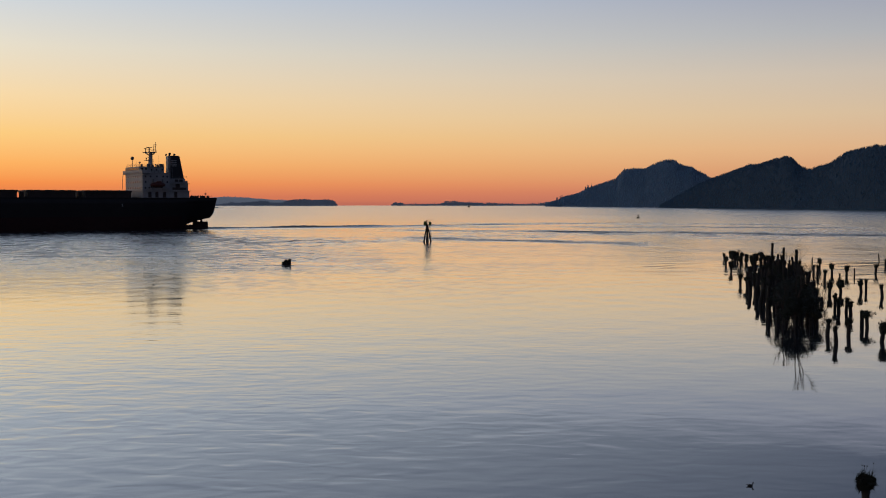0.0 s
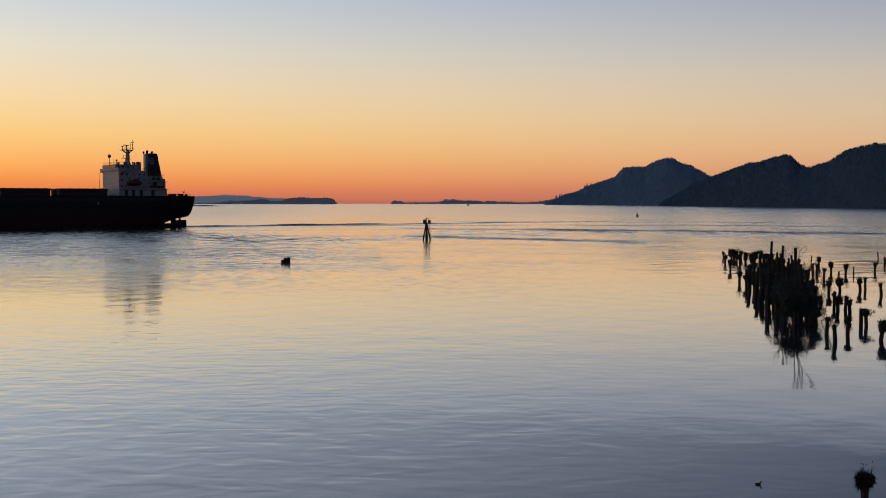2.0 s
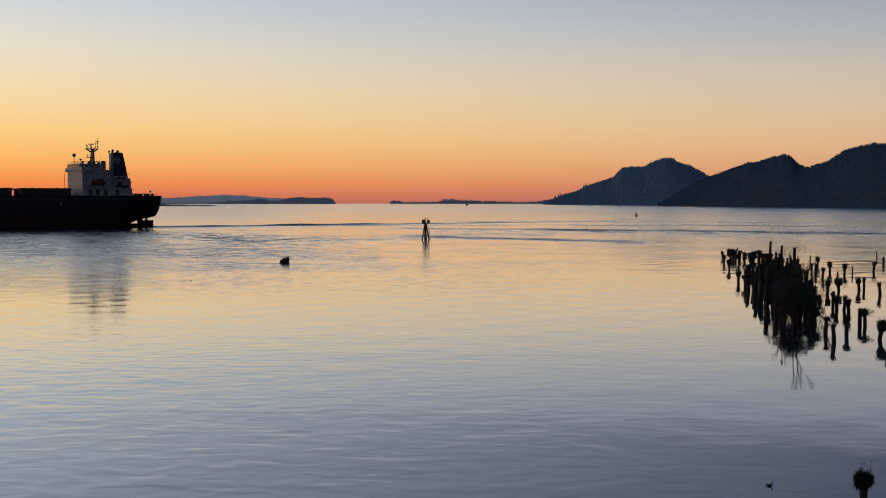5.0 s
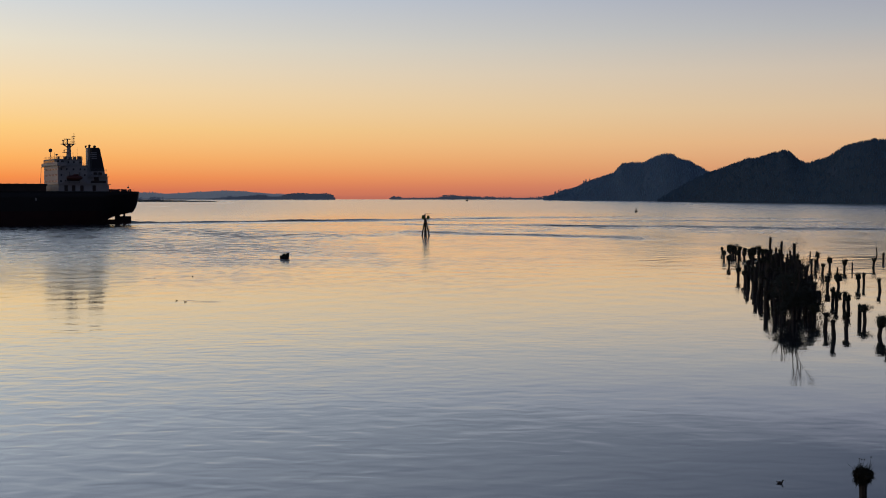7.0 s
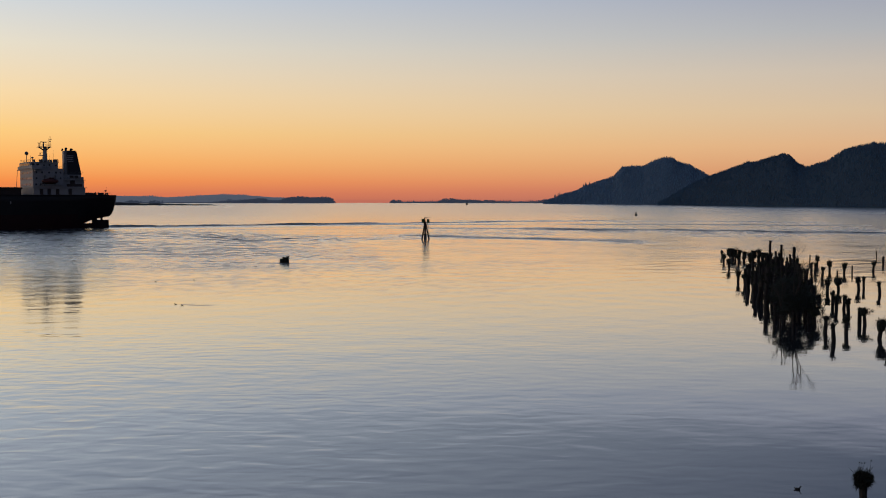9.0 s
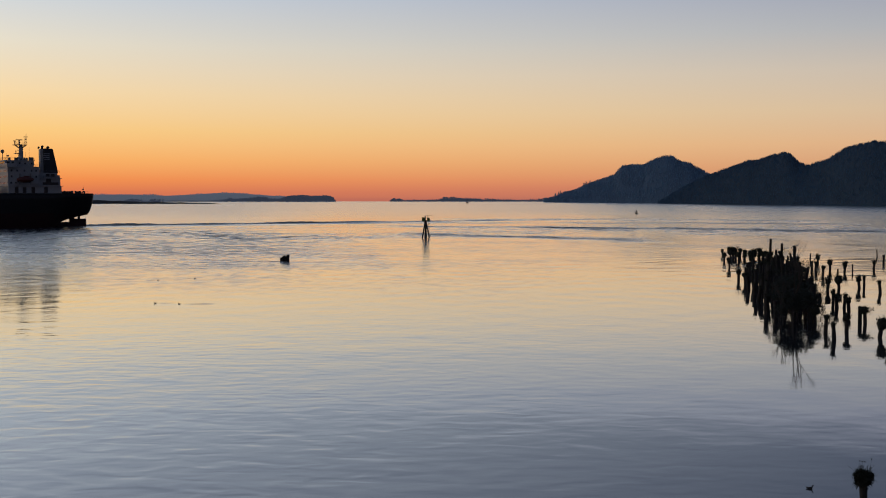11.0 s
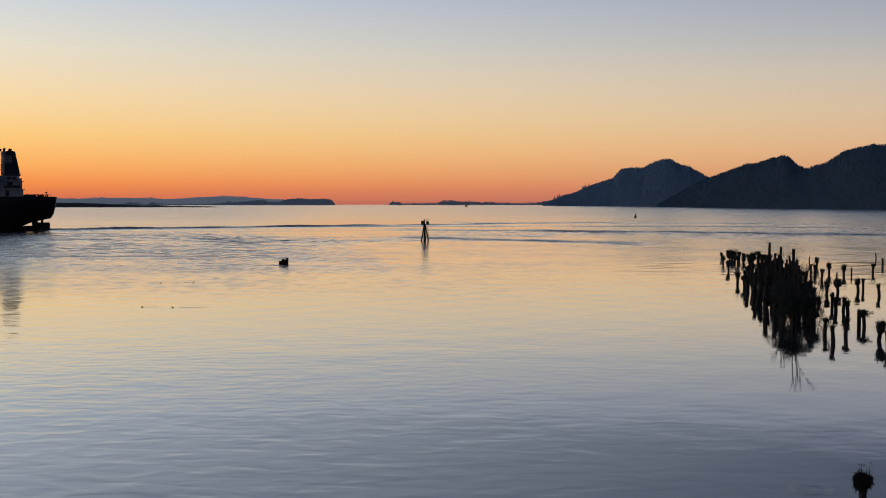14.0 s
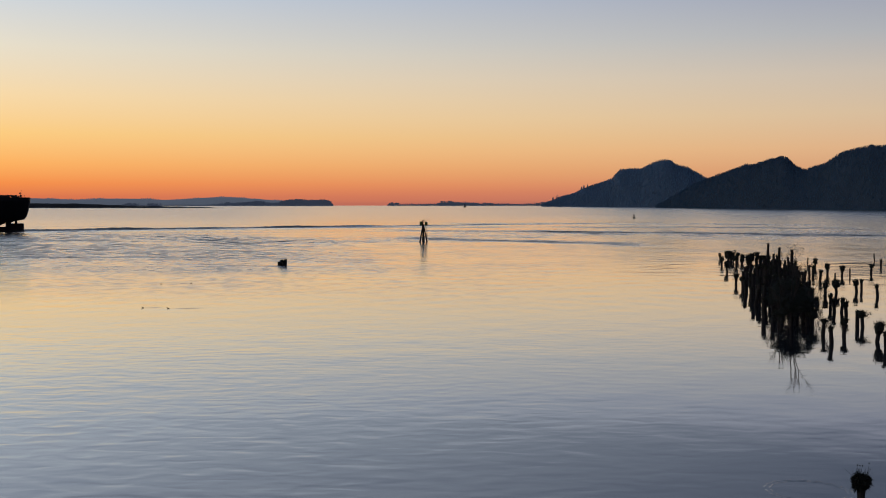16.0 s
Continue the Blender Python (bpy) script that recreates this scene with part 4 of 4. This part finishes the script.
# ---- shrubs that took root on the pier ----
def shrub(x, y, z, h, seed, leaves=260, spread=0.5, label="scraggly shrub rooted on the rotten pier piles", stem=0.025):
    rnd = random.Random(seed)
    s = thing("shrub", pose(x, y, z))
    tagged(s, label, "shrub", "pier shrubs")
    bm = bmesh.new()
    tips = []

    def grow(a, d, ln, r, depth):
        b = a + d * ln
        tube(bm, a, b, r, r * 0.65, 5, caps=False)
        tips.append(b)
        if depth:
            for _ in range(rnd.choice((2, 3, 3))):
                t = (d + Vector((rnd.gauss(0, spread), rnd.gauss(0, spread), rnd.gauss(0.15, 0.3)))).normalized()
                grow(b, t, ln * rnd.uniform(0.55, 0.85), r * 0.6, depth - 1)

    for _ in range(4 if stem < 0.04 else 1):
        out = 0.35 if stem < 0.04 else 0.06
        grow(Vector((rnd.gauss(0, 0.12), rnd.gauss(0, 0.12), -0.3)), Vector((rnd.gauss(0, out), rnd.gauss(0, out), 1)).normalized(), h * 0.36, stem, 3)
    part("twig_frame", bm, TWIG, s)
    bm = bmesh.new()
    for _ in range(leaves):
        c = rnd.choice(tips) + Vector((rnd.gauss(0, 0.12), rnd.gauss(0, 0.12), rnd.gauss(-0.04, 0.12)))
        a, w = rnd.random() * math.tau, rnd.uniform(0.05, 0.13)
        d = Vector((math.cos(a), math.sin(a), rnd.uniform(-0.6, 0.6))) * w
        t = Vector((-math.sin(a), math.cos(a), rnd.uniform(-0.5, 0.5))) * w * 0.5
        bm.faces.new([bm.verts.new(p) for p in (c - d, c + t, c + d, c - t)])
    part("foliage", bm, LEAF, s)


srnd = random.Random(11)
for k in range(34):
    y = 156 - 1.55 * k + srnd.gauss(0, 0.8)
    west, east = float(np.interp(y, PIER_Y, PIER_WEST)) + 0.5, float(np.interp(y, PIER_Y, PIER_EAST))
    shrub(west + srnd.random() * (east - west), y, 0.7, srnd.uniform(0.9, 1.8), 300 + k, 240, spread=0.6)
for k, (x, y, z, h, n) in enumerate(((47.2, 140, 0.5, 4.2, 160), (40.9, 102.6, 0.9, 1.1, 140), (37.6, 106, 0.9, 1.7, 220), (61.4, 222, 0.9, 1.9, 160), (35.2, 97, 0.9, 1.3, 60), (45.5, 128, 0.9, 2.6, 150),
                                     (42.6, 120, 0.9, 2.4, 130), (40.2, 113, 0.9, 2.2, 150), (48.6, 138, 0.9, 2.8, 90), (54, 158, 0.9, 2.6, 120), (38.6, 108, 0.9, 2.0, 120),
                                     (50.5, 150, 0.9, 3.0, 140), (64.3, 200, 0.9, 2.6, 100))):
    shrub(x, y, z, h, 400 + k, n)

for k, (x, y, h, n, spread) in enumerate(((35.9, 108, 3.4, 1900, 0.55), (37.4, 113, 3.8, 1900, 0.55), (34.8, 105.5, 2.8, 1500, 0.55), (39.4, 118, 3.2, 1200, 0.55),
                                          (41.2, 123, 3.0, 900, 0.55), (35.2, 110, 3.0, 1300, 0.55), (43.6, 133, 2.8, 800, 0.55), (38.4, 121, 3.0, 1000, 0.55), (33.0, 100.6, 2.6, 1400, 0.55), (34.4, 103, 3.0, 1600, 0.55), (36.4, 106, 3.0, 1200, 0.55),
                                          (63.1, 190, 5.2, 170, 0.55))):
    shrub(x, y, 0.45, h, 500 + k, n, spread, "tall tangled shrub grown up over the end of the old pier")
for k, (x, y, h) in enumerate(((34.3, 103.6, 7.4), (33.4, 104.4, 5.4))):
    shrub(x, y, -0.2, h, 540 + k, 25, 0.22, "nearly bare young tree standing among the pier shrubs", stem=0.11)

# the pile nearest the camera, and the lone cluster in midstream
near = pile(16.75, 41.9, 1.0, r=0.17, growth=False, lean=1, group="lone pile", label="single pile crowned with a shaggy tuft of grass")
tuft = part("grass_tuft", bmesh.new(), MOSS, near)
tuft.data = tuft_mesh(91, 0.43, 2200)
tuft.matrix_basis = pose(0, 0, 0.95)


def cluster():
    c = thing("pile_cluster", pose(-30.1, 205.4, 0))
    tagged(c, "short cluster of rotten piles standing alone in the river", "piling")
    for k, (x, y, h, r) in enumerate(((-0.68, 0, 0.62, 0.27), (-0.12, -0.2, 1.0, 0.27), (0.25, 0.2, 0.8, 0.26), (0.62, -0.1, 1.12, 0.27), (0.1, 0.6, 0.7, 0.27), (-0.45, 0.5, 0.6, 0.26), (-0.4, -0.4, 0.45, 0.26), (0.36, -0.5, 0.6, 0.26))):
        again("pile", pile_mesh(60 + k, r, h), c, pose(x, y, 0, k * 2 - 4, 3 - k, k * 50))
        g = again("growth", GROWTHS[k % 5], c, pose(x, y, h - 0.05, 0, 0, k * 70))
        g.scale = (0.75, 0.75, 0.55 + 0.08 * (k % 3))


cluster()


# ---- water birds ----
def bird(k, label):
    b = thing("duck")
    tagged(b, label, "bird", "water birds")
    b.scale = (0.72, 0.72, 0.72)
    bm = ball(bmesh.new(), (0, 0, 0.04), 0.1, (1.6, 0.8, 0.75), sub=2)
    part("body", bm, FEATHER, b, smooth=True)
    bm = bmesh.new()
    tube(bm, (0.11, 0, 0.06), (0.15, 0, 0.17), 0.032, 0.024)
    part("neck", bm, FEATHER, b)
    bm = ball(bmesh.new(), (0.165, 0, 0.19), 0.038, (1.3, 0.9, 0.95), sub=2)
    part("head", bm, FEATHER, b, smooth=True)
    part("bill", tube(bmesh.new(), (0.2, 0, 0.185), (0.26, 0, 0.175), 0.014, 0.006, 6), DARK, b)
    bm = bmesh.new()
    tube(bm, (-0.13, 0, 0.06), (-0.22, 0, 0.1), 0.04, 0.012, 6)
    part("tail", bm, FEATHER, b)
    return b


def ridge(name, pts, width, high, parent):
    """A low rounded ridge of water along a line of points."""
    bm = bmesh.new()
    rows = []
    for k, p in enumerate(pts):
        a, b = Vector(pts[max(k - 1, 0)]), Vector(pts[min(k + 1, len(pts) - 1)])
        d = (b - a).normalized()
        side = Vector((-d.y, d.x, 0)) * width / 2
        f = math.sin(math.pi * (k + 0.3) / (len(pts) - 0.4)) ** 0.5
        rows.append([bm.verts.new(Vector(p) + side * o + Vector((0, 0, z * f - 0.012))) for o, z in ((-1, 0), (-0.5, high * 0.6), (0, high), (0.5, high * 0.6), (1, 0))])
    for a, b in zip(rows, rows[1:]):
        for k in range(4):
            bm.faces.new((a[k], a[k + 1], b[k + 1], b[k]))
    ob = part(name, bm, WATER, parent, smooth=True)
    ob.data.attributes.new("ruffle", "FLOAT", "POINT").data.foreach_set("value", [0.05] * len(ob.data.vertices))
    return ob


def wake(duck, length, spread):
    for side in (-1, 1):
        ridge("wake_wave", [(-0.1 - length * f, side * (0.08 + spread * f), 0) for f in (0, 0.2, 0.4, 0.6, 0.8, 1.0)], 0.22, 0.04, duck)


def dive_rings():
    """Two rings of water in short arcs, which drift outwards from where the bird went under."""
    rings = thing("dive_rings", pose(15.42, 44.1, 0))
    tagged(rings, "faint round ripples spreading where the bird dived", "ripple")
    arcs = []
    for start, width in ((12.15, 0.16), (12.65, 0.13)):
        for k in range(18):
            arc = ridge("ring_wave", [(1.1 * math.cos(a) - 1.1, 1.1 * math.sin(a), 0) for a in (-0.3, -0.2, -0.1, 0, 0.1, 0.2, 0.3)], width, 0.023, rings)
            arcs.append((arc, start, k * 20))
    return arcs


near_duck = bird(0, "small dark water bird swimming past the pile")
far_ducks = [bird(k, "small dark duck swimming in midstream") for k in range(1, 5)]
for one, long in zip(far_ducks, (5.5, 3.2, 2.4, 2.4)):
    wake(one, long, 0.14 * long)
ring_arcs = dive_rings()


# ---- all that moves ----
def motions():
    heading = Vector((-0.8434, -0.5373, 0))
    base = Vector((-128.37, 484.93, 0))
    walk(ship, [(t, Matrix.Translation(base + heading * (4.956 * t)) @ pose(0, 0, 0, 0, 0, 212.5)) for t in (0, 4, 8, 12, 16)])
    walk(river, [(0, pose(0, 0, 0)), (8, pose(-0.6, -0.8, 0)), (16, pose(-1.2, -1.6, 0))])
    # the near bird swims along, then dives; two others come up in midstream
    walk(near_duck, [(t, pose(x, y, z, 0, dip, turn)) for t, x, y, z, dip, turn in (
        (0, 13.03, 44.9, 0, 0, -4), (4, 13.70, 44.7, 0, 0, -20), (7, 14.21, 44.3, 0, 0, -30), (9, 14.81, 43.9, 0, 0, -30),
        (11.8, 15.50, 43.73, 0, 0, -15), (12.1, 15.60, 43.70, -0.08, 50, -15), (12.4, 15.66, 43.68, -0.7, 60, -15), (16, 16.2, 43.6, -0.9, 0, -15))])
    for arc, start, turn in ring_arcs:
        rows = []
        for t, z in ((0, -0.15), (start - 0.1, -0.15), (start + 0.25, 0), (14, 0), (16, 0)):
            r = 0.06 + 0.44 * max(t - start, 0)
            rows.append((t, pose(r * math.cos(radians(turn)), r * math.sin(radians(turn)), z, 0, 0, turn)))
        walk(arc, rows)
    tracks = (((0, -28.3, 121.6, -0.6), (4.8, -28.5, 121.6, -0.6), (5.4, -28.7, 121.6, 0), (9, -29.52, 121.7, 0), (12.5, -30.2, 121.5, 0), (16, -30.8, 121.4, 0)),
              ((0, -30.3, 122.9, -0.6), (4.8, -30.3, 122.9, -0.6), (5.4, -30.4, 122.9, 0), (9, -30.6, 123.0, 0), (12.5, -34.2, 122.1, 0), (16, -33.9, 122.1, 0)),
              ((0, -42.43, 156, 0), (9, -42.0, 157.2, 0), (16, -41.1, 158, 0)),
              ((0, -38.6, 160.3, 0), (9, -37.2, 160.6, 0), (16, -37.0, 159.4, 0)))
    for one, rows, turn in zip(far_ducks, tracks, (184, 190, 10, 12)):
        walk(one, [(t, pose(x, y, z, 0, 0, turn)) for t, x, y, z in rows])


motions()
